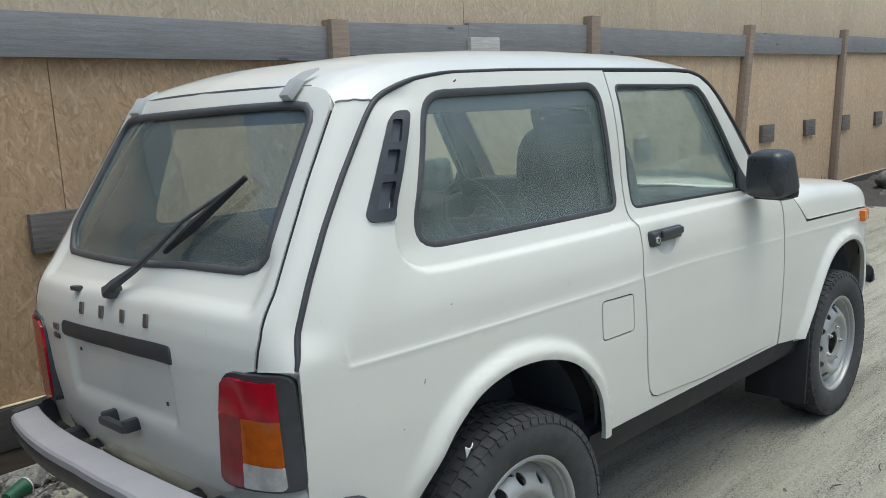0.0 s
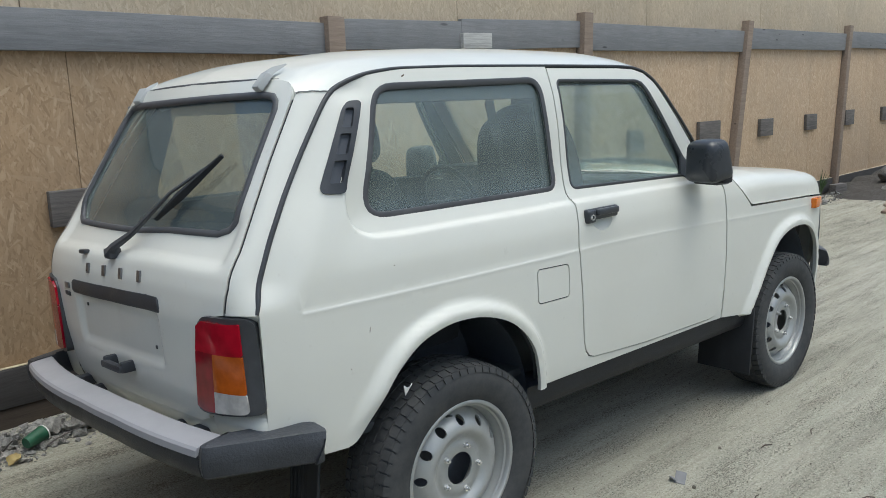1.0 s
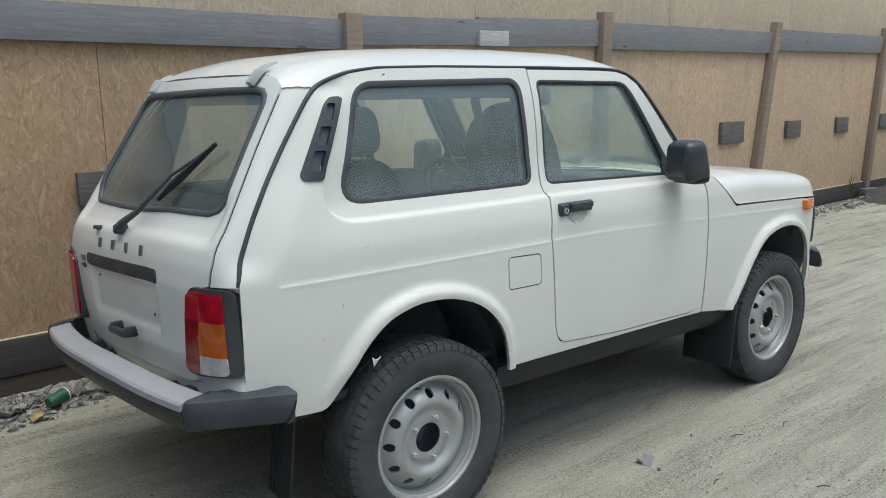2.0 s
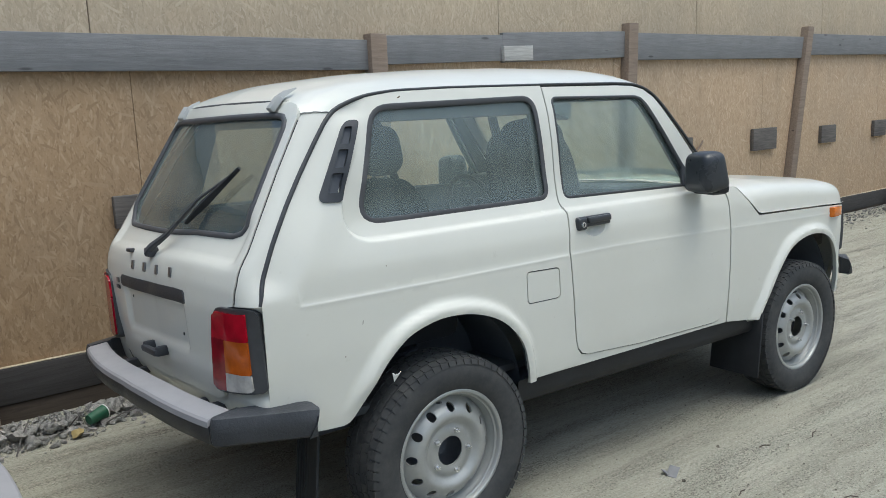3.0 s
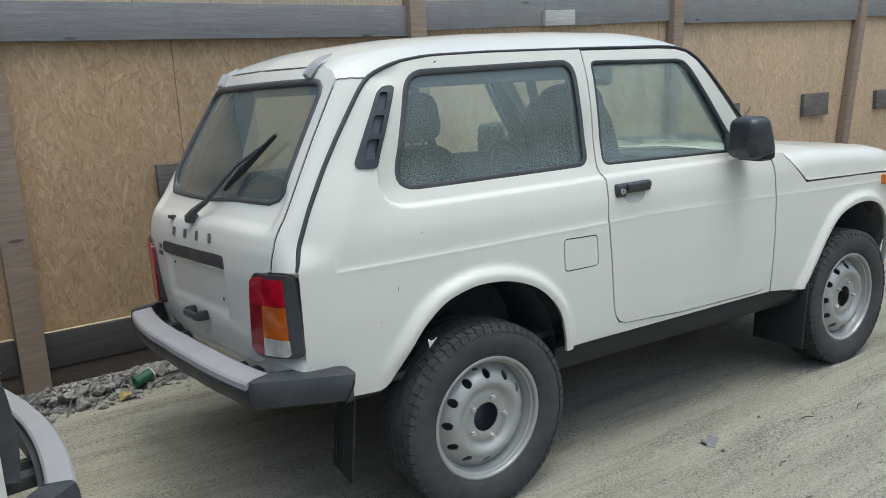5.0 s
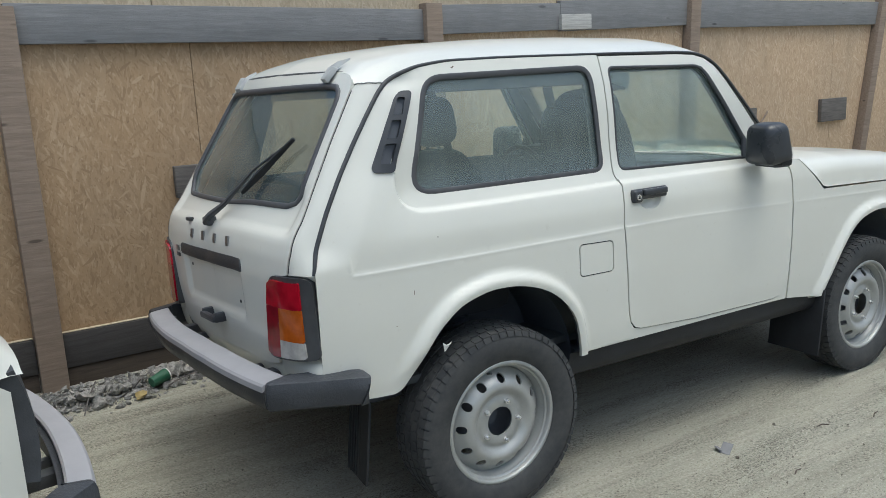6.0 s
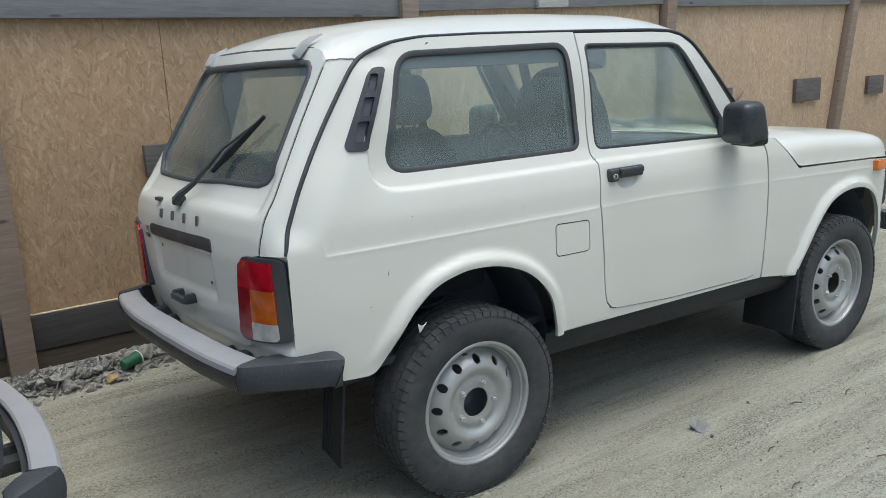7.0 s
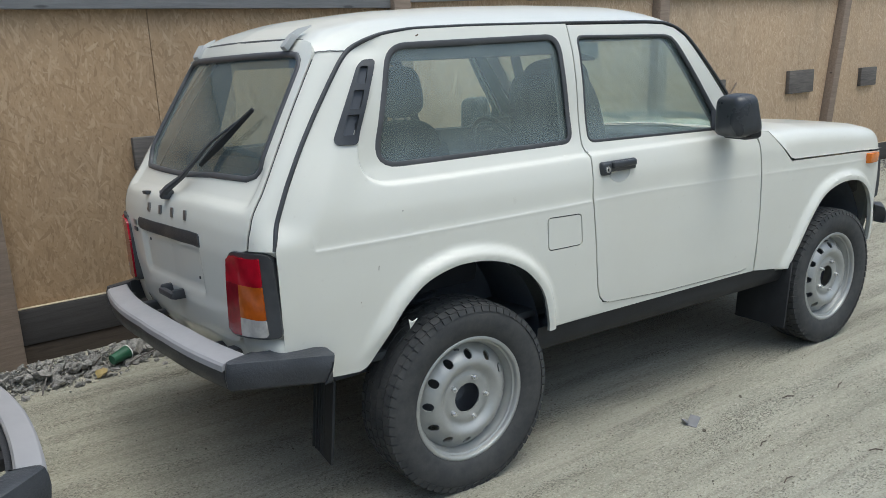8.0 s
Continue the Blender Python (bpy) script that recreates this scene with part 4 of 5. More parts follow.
    rows[0] = [(x + .005 * (abs(y) < .56), y, float(np.interp(abs(y), [0, .375, .490, .525, .548, .562], [1.516, 1.514, 1.509, 1.504, 1.494, 1.480])) if abs(y) < .56 else z) for x, y, z in rows[0]]
    mesh_part("roof", *thick(*loft(rows), -.004), PAINT, car, angle=60)
    mesh_part("headliner", *loft([[(p[0] * .97 + .02, p[1] * .96, p[2] - .042) for p in r] for r in rows[2:-1]]), LINER, car)

    # ------------ tailgate
    gate = mesh_part("tailgate", *sheet(TAILGATE, [TAIL_GLASS], .014, tail_surface(), .02, [[(-.6, z0), (.6, z0)] for z0 in (.888, .900, .715, .73, 1.035, 1.055)]), PAINT, car)
    mesh_part("rear_window", *sheet(TAIL_GLASS, [], .03, tail_surface(.010), .004), REARGLASS, gate, "dusty dark rear window", out=(-1, 0, 0)).visible_shadow = False
    lp = dense(offset_loop(TAIL_GLASS, .008), .02)
    mesh_part("window_seal", *sweep(np.stack(tail_surface(.0)(lp[:, 0], lp[:, 1]), 1), flat_section(.019, .006), (-1, 0, .5), True), SEAL, gate, "dark grey rubber window seal", angle=60)
    mesh_part("plate_lamp_bar", *sheet(rounded([(-.320, .934), (.320, .934), (.328, .889), (-.328, .889)], .012, 3), [], .02, lambda u, v: (tail_x(u * 1.02, .96) - .006 - .006 * np.sin((v - .889) / .045 * 3.1), u, v), .03), BLACK, gate, "black plastic bar above the empty plate recess")
    for k, y0 in enumerate((.172, .045, -.082, -.209)):
        part("badge_bar", box((.006, .021, .034), (float(tail_x(y0, .98)) - .003, y0, .981), .002, (0, 8, 0)), BADGE, gate)
    for dy, z0, w, h, mt in ((.385, .908, .05, .020, BADGE), (.385, .880, .060, .014, TRIM)):
        part("badge_bar", box((.005, w, h), (float(tail_x(dy, z0)) - .003, dy, z0), .0015, (0, 0, -8)), mt, gate)
    part("pull_handle", merge(box((.022, .150, .024), (float(tail_x(0, .69)) - .036, -.02, .692), .009), box((.05, .026, .036), (float(tail_x(0, .69)) - .014, .044, .696), .009), box((.05, .026, .036), (float(tail_x(0, .69)) - .014, -.084, .696), .009)), BLACK, gate, "black pull handle")
    part("washer_nozzle", box((.02, .042, .014), (float(tail_x(.228, 1.03)) - .008, .228, 1.030), .004), TRIM, gate)
    for y0, z0 in ((.236, .855), (-.25, .775)):
        part("screw", box((.004, .008, .010), (float(tail_x(y0, z0)) - .001, y0, z0), .001), TRIM, gate)
    for sgn in (-1, 1):
        lp = dense([(sgn * y, z0) for y, z0 in ((.580, 1.452), (.594, 1.30), (.610, 1.18), (.625, 1.075), (.632, .99), (.625, .93))], .02, False)
        mesh_part("weather_strip", *sweep(np.stack(tail_surface(.006)(lp[:, 0], lp[:, 1]), 1), flat_section(.012, .004), (-1, 0, .3)), FLAP, car, "black tailgate weather strip")
    lp = dense([(y, 1.5165 - .010 * (abs(y) / .52) ** 3) for y in np.linspace(-.47, .47, 40)], .02, False)
    mesh_part("weather_strip", *sweep(np.stack(tail_surface(.012)(lp[:, 0], lp[:, 1]), 1), flat_section(.012, .004), (-1, 0, .6)), TRIM, car, "black tailgate weather strip")
    # rear wiper
    wx = lambda y, z: float(tail_x(y, z)) - .03
    wiper = mesh_part("wiper_arm", *sweep([(wx(0, 1.04) - .005, .004, 1.036), (wx(-.02, 1.05) - .012, -.028, 1.058), (wx(-.08, 1.10) - .010, -.095, 1.098), (wx(-.25, 1.2) + .002, -.255, 1.212), (wx(-.38, 1.29) + .008, -.372, 1.288)], flat_section(.019, .006), (-1, 0, .5), scale=[1.8, 1.4, 1.0, .5, .4]), TRIM, gate, "black rear wiper")
    mesh_part("wiper_blade", *sweep([(wx(-.165, 1.13) + .012, -.176, 1.134), (wx(-.27, 1.21) + .008, -.283, 1.202), (wx(-.41, 1.31) + .010, -.412, 1.312)], flat_section(.017, .011), (-1, 0, .5), scale=[.5, 1, .5]), FLAP, wiper)
    part("wiper_pivot", box((.04, .05, .034), (wx(0, 1.04) + .008, .000, 1.036), .010), TRIM, wiper)
    for sy in (-1, 1):
        hy = .432 if sy < 0 else .418
        hinge = part("hinge", box((.058, .052, .020), (float(tail_x(.43, 1.49)) - .002, sy * hy, 1.508 - .008 * (sy > 0)), .005, (0, -50, sy * 8), (.9, .9)), HINGE, gate, "grey painted hinge")
        mesh_part("hinge_fin", *sweep([(-.372, sy * (hy - .007), 1.523 - .012 * (sy > 0)), (-.345, sy * hy, 1.541 - .014 * (sy > 0)), (-.312, sy * (hy + .018), 1.555 - .010 * (sy > 0))], [(-.014, -.012), (.014, -.012), (.003, .010), (-.003, .010)], (0, 0, 1), scale=[1.0, .8, .2]), HINGE, hinge)
    mesh_part("rear_valance", *loft([[(float(tail_x(y, z0)) + .006 + dx, y, z0) for y in np.linspace(-.50, .50, 24)] for z0, dx in ((.61, .012), (.586, .0), (.55, .004), (.50, .02), (.47, .05))]), PAINT, car)

    # ------------ bonnet, cowl, windscreen, pillars
    top = table([1.6, 1.65, 2.0, 2.36, 2.57, 2.67, 2.72, 2.76], [1.082, 1.084, 1.082, 1.056, 1.038, 1.020, .994, .94], .013)
    rows = []
    for x in np.linspace(1.652, 2.758, 42):
        zg = np.interp(x, [1.651, 1.821, 2.436, 2.75], [1.076, .939, .914, .893])
        w = float(half_width(min(x, 2.73), zg)) - .001
        row = []
        for k in np.linspace(-1, 1, 41):
            a = abs(k)
            y = np.interp(a, [0, .5, .62, .72, .82, 1], [0, .640, .735, .768, .782, .788]) / .788 * w
            d = np.interp(a, [0, .4, .5, .62, .72, .82, 1], [0, .006, .010, .026, .055, .100, 1.0])
            z0 = float(top(x)) - (d if a < .999 else 1.0)
            row.append((x, math.copysign(y, k), max(z0, zg)))
        rows.append(row)
    mesh_part("bonnet", *loft(rows), PAINT, car, angle=50)
    mesh_part("cowl", *loft([[(x, y * (1 if x > 1.6 else .97), z0 - .02 * (abs(y) / .72) ** 3) for y in np.linspace(-.735, .735, 20)] for x, z0 in ((1.50, 1.10), (1.56, 1.092), (1.646, 1.085))]), PAINT, car)
    screen = [[(1.185 + (1.56 - 1.185) * s - .05 * (y / .62) ** 2, y * (.93 + .10 * s), 1.565 - .465 * s) for y in np.linspace(-.60, .60, 15)] for s in np.linspace(.05, 1, 12)]
    mesh_part("windscreen", *loft(screen), SCREENGLASS, car, "tinted windscreen", out=(1, 0, 0)).visible_shadow = False
    for sgn in (-1, 1):
        rows = []
        for x0, z0, s in ((1.13, 1.532, 0), (1.204, 1.494, .16), (1.283, 1.405, .35), (1.437, 1.241, .71), (1.535, 1.125, .96)):
            A = np.array([x0, float(half_width(x0, z0)) - .004, z0])
            B = np.array([1.185 + .375 * s - .045, .585 * (.93 + .10 * s), 1.565 - .465 * s - .016 * (s < .01)])
            rows.append([((1 - k) * A + k * B + np.array([.012, .008, .004]) * 4 * k * (1 - k)) * np.array([1, sgn, 1]) for k in np.linspace(0, 1, 6)])
        mesh_part("windscreen_pillar", *loft(rows), PAINT, car)
        y0 = .26 * sgn - .02
        line = [(1.556, y0 - .30, 1.122), (1.548, y0 - .16, 1.143), (1.552, y0 + .06, 1.150), (1.540, y0 + .24, 1.148)]
        arm = mesh_part("front_wiper", *sweep(line, flat_section(.016, .007), (1, 0, .8), scale=[1.5, 1.1, .7, .5]), TRIM, car, "black front wiper")
        mesh_part("wiper_blade", *sweep([(1.540, y0 - .12, 1.128), (1.544, y0 + .06, 1.139), (1.532, y0 + .30, 1.142)], flat_section(.014, .006), (1, 0, .8), scale=[.4, 1, .4]), TRIM, arm)

    # ------------ front end: fascia, grille, lamps
    front = mesh_part("front_panel", *sheet(both([(0, .895), (.66, .885), (.69, .84), (.69, .60), (.67, .46), (0, .46)]), [], .03, lambda u, v: (2.725 - .03 * (u / .7) ** 2 - .10 * np.clip(.62 - v, 0, 1), u, v), .04), PAINT, car)
    fascia = mesh_part("grille_frame", *sheet(both([(0, .928), (.64, .930), (.692, .905), (.692, .64), (.65, .60), (0, .60)]), [both([(0, .86), (.40, .86), (.42, .84), (.42, .66), (.40, .64), (0, .64)])] + [[(s * .545 + .105 * math.cos(a), .745 + .105 * math.sin(a)) for a in np.linspace(0, 2 * math.pi, 28, False)] for s in (-1, 1)], .02, lambda u, v: (2.812 - .045 * (np.abs(u) / .70) ** 3 - .02 * ((v - .74) / .14) ** 2, u, v), .06), BLACK, car, "black plastic grille frame")
    for k in range(7):
        part("grille_bar", box((.02, .80, .012), (2.770, 0, .665 + k * .03), .003), BLACK, fascia)
    for s in (-1, 1):
        v, f = lathe([(.0, .055), (.05, .048), (.085, .03), (.104, .0), (.104, -.02), (0, -.02)], 32, False)
        mesh_part("headlamp", [(2.722 + y, s * .545 + x, .745 + z) for x, y, z in v], f, CLEAR, fascia, "round headlamp")
    # ------------ bumpers
    bumper(car, False, .834, .606, "rear_bumper")
    bumper(car, True, 2.950, .572, "front_bumper")

    # ------------ underbody
    part("chassis", merge(box((2.9, 1.05, .12), (1.05, 0, .46), .03), box((1.35, 1.40, .06), (1.08, 0, .45), .02), box((.5, .9, .2), (-.35, 0, .55), .05), box((.7, .8, .25), (2.25, 0, .52), .05), box((1.5, .34, .16), (1.15, 0, .36), .05), box((.5, .42, .20), (1.0, .05, .33), .06), box((.55, .16, .14), (.35, .42, .36), .05), box((1.2, .07, .10), (1.1, .40, .40), .02), box((1.2, .07, .10), (1.1, -.40, .40), .02)), DARK, car, "black underbody")
    part("rear_axle", merge(box((.11, 1.30, .11), (0, 0, .335), .05), box((.26, .28, .26), (0, .05, .335), .10)), DARK, car)
    mesh_part("exhaust_pipe", *sweep([(.5, .30, .36), (-.2, .34, .36), (-.5, .40, .40), (-.66, .42, .40)], circle(.022, 12), (0, 0, 1)), DARK, car)
    for s in (-1, 1):
        mesh_part("damper", *sweep([(-.08, s * .47, .34), (-.16, s * .50, .74)], circle(.032, 12), (1, 0, 0)), DARK, car)
        mesh_part("coil_spring", *sweep([(.02 + .06 * math.cos(a), s * .46 + .06 * math.sin(a), .40 + .045 * a / 6.283 * 1.0) for a in np.linspace(0, 6.283 * 7, 120)], circle(.008, 6), (0, 0, 1)), DARK, car)
    part("front_crossmember", box((.14, 1.2, .08), (2.2, 0, .34), .03), DARK, car)

    part("arch_bracket", box((.030, .004, .026), (-.205, -.655, .672), .001, (0, 35, 0)), WHITE, car, "pale bracket in the wheel arch")
    for x0, z0, w, h, a in ((-.295, .832, .0016, .014, 8), (-.05, 1.512, .012, .004, -30), (.02, .70, .003, .003, 0), (-.36, .735, .003, .003, 0), (-.20, .995, .003, .003, 0)):
        part("paint_chip", box((w, .0012, h), (x0, -float(half_width(x0, z0)) - .0002, z0), .0003, (0, a, 0)), RUST, car)

    # ------------ cabin
    part("cabin_floor", merge(box((2.05, 1.36, .03), (.50, 0, .52), .01), box((.04, 1.40, .50), (1.50, 0, .76), .01)), DASH, car)
    part("dashboard", merge(box((.36, 1.38, .22), (1.36, 0, .990), .05, (0, 3, 0)), box((.14, 1.36, .30), (1.28, 0, .84), .04), box((.24, .42, .08), (1.30, .36, 1.125), .03), box((.14, 1.34, .05), (1.43, 0, 1.075), .02)), DASH, car, "dark grey dashboard")
    wheel_ring = mesh_part("steering_wheel", *sweep([(1.06 - .07 * math.sin(a), .36 + .185 * math.cos(a), .995 + .17 * math.sin(a)) for a in np.linspace(0, 2 * math.pi, 40, False)], circle(.014, 8), (1, 0, .4), True), TRIM, car, "black steering wheel")
    part("steering_spoke", merge(box((.03, .34, .035), (1.075, .36, .985), .01, (0, -22, 0)), box((.05, .11, .09), (1.08, .36, .975), .02, (0, -22, 0)), box((.28, .06, .06), (1.20, .36, .98), .02, (0, 20, 0))), TRIM, wheel_ring)
    part("cabin_mirror", merge(box((.035, .23, .080), (1.30, .04, 1.440), .020, (0, 8, 12)), box((.05, .02, .07), (1.31, .04, 1.50), .008)), BLACK, car, "black cabin mirror")
    for y0, x0, tall in ((.37, .57, 0), (-.44, .79, 1)):
        seat = new("front_seat")
        seat.parent = car
        seat.location = (x0, y0, 0)
        part("seat_cushion", box((.52, .50, .16), (.26, 0, .66), .05, (0, -6, 0), segments=3), SEAT, seat)
        part("backrest", cushion((.19, .52 - .09 * tall, .62 + .20 * tall), (-.02 - .02 * tall, 0, .885 + .10 * tall), (0, -12, 0), .5), SEAT, seat, "dark cloth backrest")
        part("side_bolster", merge(*[box((.12, .09, .44), (.02, s * (.21 - .04 * tall), .88), .042, (s * -4, -12, 0), (.8, .7), 4) for s in (-1, 1)]), SEAT, seat)
        part("headrest", cushion((.13, .29 + .02 * tall, .215), (-.070, 0, 1.312), (0, -10, 0)), SEAT, seat)
        part("headrest_post", merge(box((.012, .012, .12), (-.070, .05, 1.20), .004), box((.012, .012, .12), (-.070, -.05, 1.20), .004)), TRIM, seat)
    bench = part("rear_bench", box((.46, 1.18, .14), (-.02, 0, .72), .05), SEAT, car)
    part("backrest", box((.13, 1.18, .44), (-.26, 0, .90), .05, (0, -10, 0)), SEAT, bench)
    # seat belts
    for sgn in (-1, 1):
        mesh_part("seat_belt", *sweep([(.50, sgn * .46, 1.46), (.53, sgn * .42, 1.434), (.63, sgn * .41, 1.119), (.70, sgn * .40, .90)], flat_section(.045, .0015), (0, 1, 0)), FLAP, car, "black seat belt")
    return car


car = make_car()
# the body leans a little to its left on its springs
for ob in car.children_recursive:
    if ob.type == "MESH" and not ob.parent.name.startswith("wheel") and not ob.name.startswith("wheel_housing"):
        oy = ob.parent.location.y if ob.parent.name.startswith("front_seat") else 0.0
        for v in ob.data.vertices:
            v.co.x -= .062 * max(0, v.co.y + oy) * step01(-v.co.x / .3) * float(np.interp(v.co.z, [1.05, 1.46], [1, -.15]))
            v.co.y += .010 * max(0, v.co.y + oy) * step01((.2 - v.co.x) / .3)
            v.co.z -= .055 * max(0, v.co.y + oy + .25) * float(np.interp(v.co.z, [.35, .5, 1.1, 1.46, 1.52], [.5, 1, 1, .3, 0]))
SECOND = pose(-4.218, -.650, 0, 0, 0, 8)
second_car = copy_thing(car, SECOND)
tagged(second_car, "white off-road car parked behind, nose towards the other", "car", "parked off-road cars")


# ---------------------------------------------------------------- ground
def make_ground():
    def spread(lo, hi, step, far):
        near = np.arange(lo, hi + 1e-6, step)
        out, d, q = [], step, hi
        while q < far:
            d *= 1.35
            q += d
            out.append(q)
        back, d, q = [], step, lo
        while q > -far:
            d *= 1.35
            q -= d
            back.append(q)
        return np.array(back[::-1] + list(near) + out)
    xs, ys = spread(-3.0, 7.5, .03, 320), spread(-2.6, 2.0, .03, 320)
    verts = []
    for x in xs:
        for y in ys:
            fade = max(0, 1 - max(0, abs(x - 2) - 6) / 4) * max(0, 1 - max(0, abs(y) - 3) / 4)
            h = 0
            if fade > 0:
                h = .010 * noise.noise((x * .8, y * 1.6, 0)) + .006 * noise.noise((x * 1.6, y * 7, 3)) + .0035 * noise.noise((x * 9, y * 14, 7))
                for yc, w in ((-1.25, .10), (-1.55, .07), (-2.0, .12)):
                    q = (y - yc - .05 * math.sin(x * .9)) / w
                    h -= .010 * math.exp(-q * q) * (.7 + .5 * noise.noise((x * 3, yc, 1)))
                h *= fade
                # clear flat under the wheels
                for cx in (0, 2.2, -4.165, -1.965):
                    for cy in (-.70, .70):
                        r = max(abs(x - cx) - .16, abs(y - cy) - .14, 0)
                        h *= min(1, r / .12)
                # a loose bank of earth against the fence
                wall = FA + FB * x
                h += .035 * step01((y - (wall - .42)) / .36) * fade
            verts.append((x, y, h))
    n = len(ys)
    faces = [(i * n + j, (i + 1) * n + j, (i + 1) * n + j + 1, i * n + j + 1) for i in range(len(xs) - 1) for j in range(n - 1)]
    g = mesh_part("ground", verts, faces, GROUND, smooth="keep", angle=60)
    return tagged(g, "dried pale mud over a concrete yard with tyre tracks", "ground", kind="structure")


# ---------------------------------------------------------------- the fence: u along it, d out towards the yard
FA, FB = 1.575, .050
FTURN = math.degrees(math.atan(FB))


def fence_pose(u, d, z):
    c = 1 / math.hypot(1, FB)
    return pose(u + d * FB * c, FA + FB * u - d * c, z, 0, 0, FTURN)


def rise(u):
    return .026 * (u + .9)


def make_fence():
    fence = thing("fence", "yard fence of strand board on timber posts and rails", "fence", kind="structure")

    def board(name, u0, u1, z0, z1, d, t, material, label="", slope=0.0, bevel=.004, lean=0.0):
        bm = box((u1 - u0, t, z1 - z0), (0, 0, 0), bevel)
        if slope:
            for v in bm.verts:
                v.co.z += slope * v.co.x
        if lean:
            for v in bm.verts:
                v.co.x += lean * v.co.z
        bm.transform(fence_pose((u0 + u1) / 2, d - t / 2, (z0 + z1) / 2))
        return part(name, bm, material, fence, label)

    # lower and upper rows of boards, with open joints
    seams = [-5.3, -2.77, -.255, 1.30, 3.74, 6.17, 9.0, 11.5, 14.0, 17.0]
    for a, b in zip(seams[:-1], seams[1:]):
        # boards right of u = 1 are paler, for the brighter light at that end
        board("lower_board", a + .0004, b - .0004, .12, 1.86 + rise((a + b) / 2), 0, .012, OSB_LOW if a < 1 else OSB_PALE, "" if a < 1 else "pale strand board", 0, .0004)
    tops = [-5.4, -2.9, -.43, 2.42, 4.95, 7.42, 9.9, 12.4, 14.9, 17.4]
    for a, b in zip(tops[:-1], tops[1:]):
        board("upper_board", a + .0012, b - .0012, 1.84 + rise((a + b) / 2), 2.56 + rise((a + b) / 2), .002, .012, OSB_TOP, "pale strand board", .026, .001)
    for sm in seams[1:-1]:
        board("batten", sm - .04, sm + .04, .12, 1.80 + rise(sm), -.0135, .03, POST)
    for sm in tops[1:-1]:
        board("batten", sm - .04, sm + .04, 1.87 + rise(sm), 2.50 + rise(sm), -.0115, .03, POST)
    # posts
    posts = [-6.4, -3.75, -1.14, 1.29, 3.86, 6.80, 10.06, 13.2, 16.4]
    leans = (0, 0, 0, 0, .045, .19, .14, .08, .05)
    for k, u in enumerate(posts):
        board("post", u - .062, u + .062, -.1, (1.912 if u < 2 else 1.945) + rise(u) + (.06 if u > 3 else 0), .085, .085, POST, "reddish brown square timber post", lean=leans[k], bevel=.006)
    # rails between the posts
    for k, (a, b) in enumerate(zip(posts[:-1], posts[1:])):
        mid = (a + b) / 2
        ra, rb = a + .85 * leans[k] + .02, b + .85 * leans[k + 1] - .02
        if a > 1 and a < 2:
            board("rail", ra, 2.42, 1.722 + rise(1.9), 1.905 + rise(1.9), .042, .04, RAIL, "", .03)
            board("rail", 2.424, rb, 1.722 + rise(3.1), 1.934 + rise(3.1), .038, .036, RAIL, "", .036)
        else:
            board("rail", ra, rb, (1.716 if mid < 1 else 1.690) + rise(mid), (1.902 if mid < 1 else 1.914) + rise(mid), .042, .04, RAIL, "", .004 if mid < 1 else .015)
        board("kick_board", a + .064, b - .064, .125 - .008 * mid, .303 - .008 * mid, .045, .04, BASEBOARD, "dark plank at the foot", -.008)
        board("kick_board", a + .064, b - .064, -.05, .121 - .008 * mid, .035, .032, FOOTBOARD, "rotten brown plank at the foot", -.008)
        board("capping", a + .064, b - .064, .305 - .008 * mid, .310 - .008 * mid, .03, .026, OSB_TOP, "", -.008)
    # offcuts nailed on
    for u0, u1, z0, z1 in ((-.42, -.18, .93, 1.10), (4.62, 4.86, .93, 1.13), (5.95, 6.42, .93, 1.155), (7.44, 7.80, .925, 1.125), (8.85, 9.20, .93, 1.13), (10.3, 10.65, .93, 1.14), (11.95, 12.3, .93, 1.14)):
        board("offcut", u0, u1, z0, z1, .04, .04, BLOCKWOOD, "grey timber offcut", .0, .006)
    board("pale_offcut", 2.40, 2.70, 1.812, 1.918, .075, .035, PALEWOOD, "short whitewashed offcut", .03)
    board("splinter", 4.86, 5.05, .99, 1.01, .03, .012, POST, "", .9)
    return fence


make_ground()
make_fence()


# ---------------------------------------------------------------- rubble along the foot of the fence
def chunk(r, seed, squash=.7):
    rng = random.Random(seed)
    bm = bmesh.new()
    bmesh.ops.create_icosphere(bm, subdivisions=3, radius=r)
    ph = Vector((rng.random() * 50, rng.random() * 50, rng.random() * 50))
    cuts = [(Vector((rng.gauss(0, 1), rng.gauss(0, 1), rng.gauss(0, 1))).normalized(), rng.uniform(.45, .8) * r) for _ in range(7)]
    for v in bm.verts:
        for n, d in cuts:
            q = v.co.dot(n)
            if q > d:
                v.co -= n * (q - d)
        v.co *= 1 + .30 * noise.noise(v.co * (1.8 / r) + ph) + .16 * noise.noise(v.co * (5.5 / r) + ph)
        v.co.z *= squash
    bm.transform(pose(0, 0, 0, rng.uniform(-30, 30), rng.uniform(-30, 30), rng.uniform(0, 360)))
    return bm


def bank(x, y):
    return .035 * float(step01((y - (FA + FB * x - .42)) / .36))


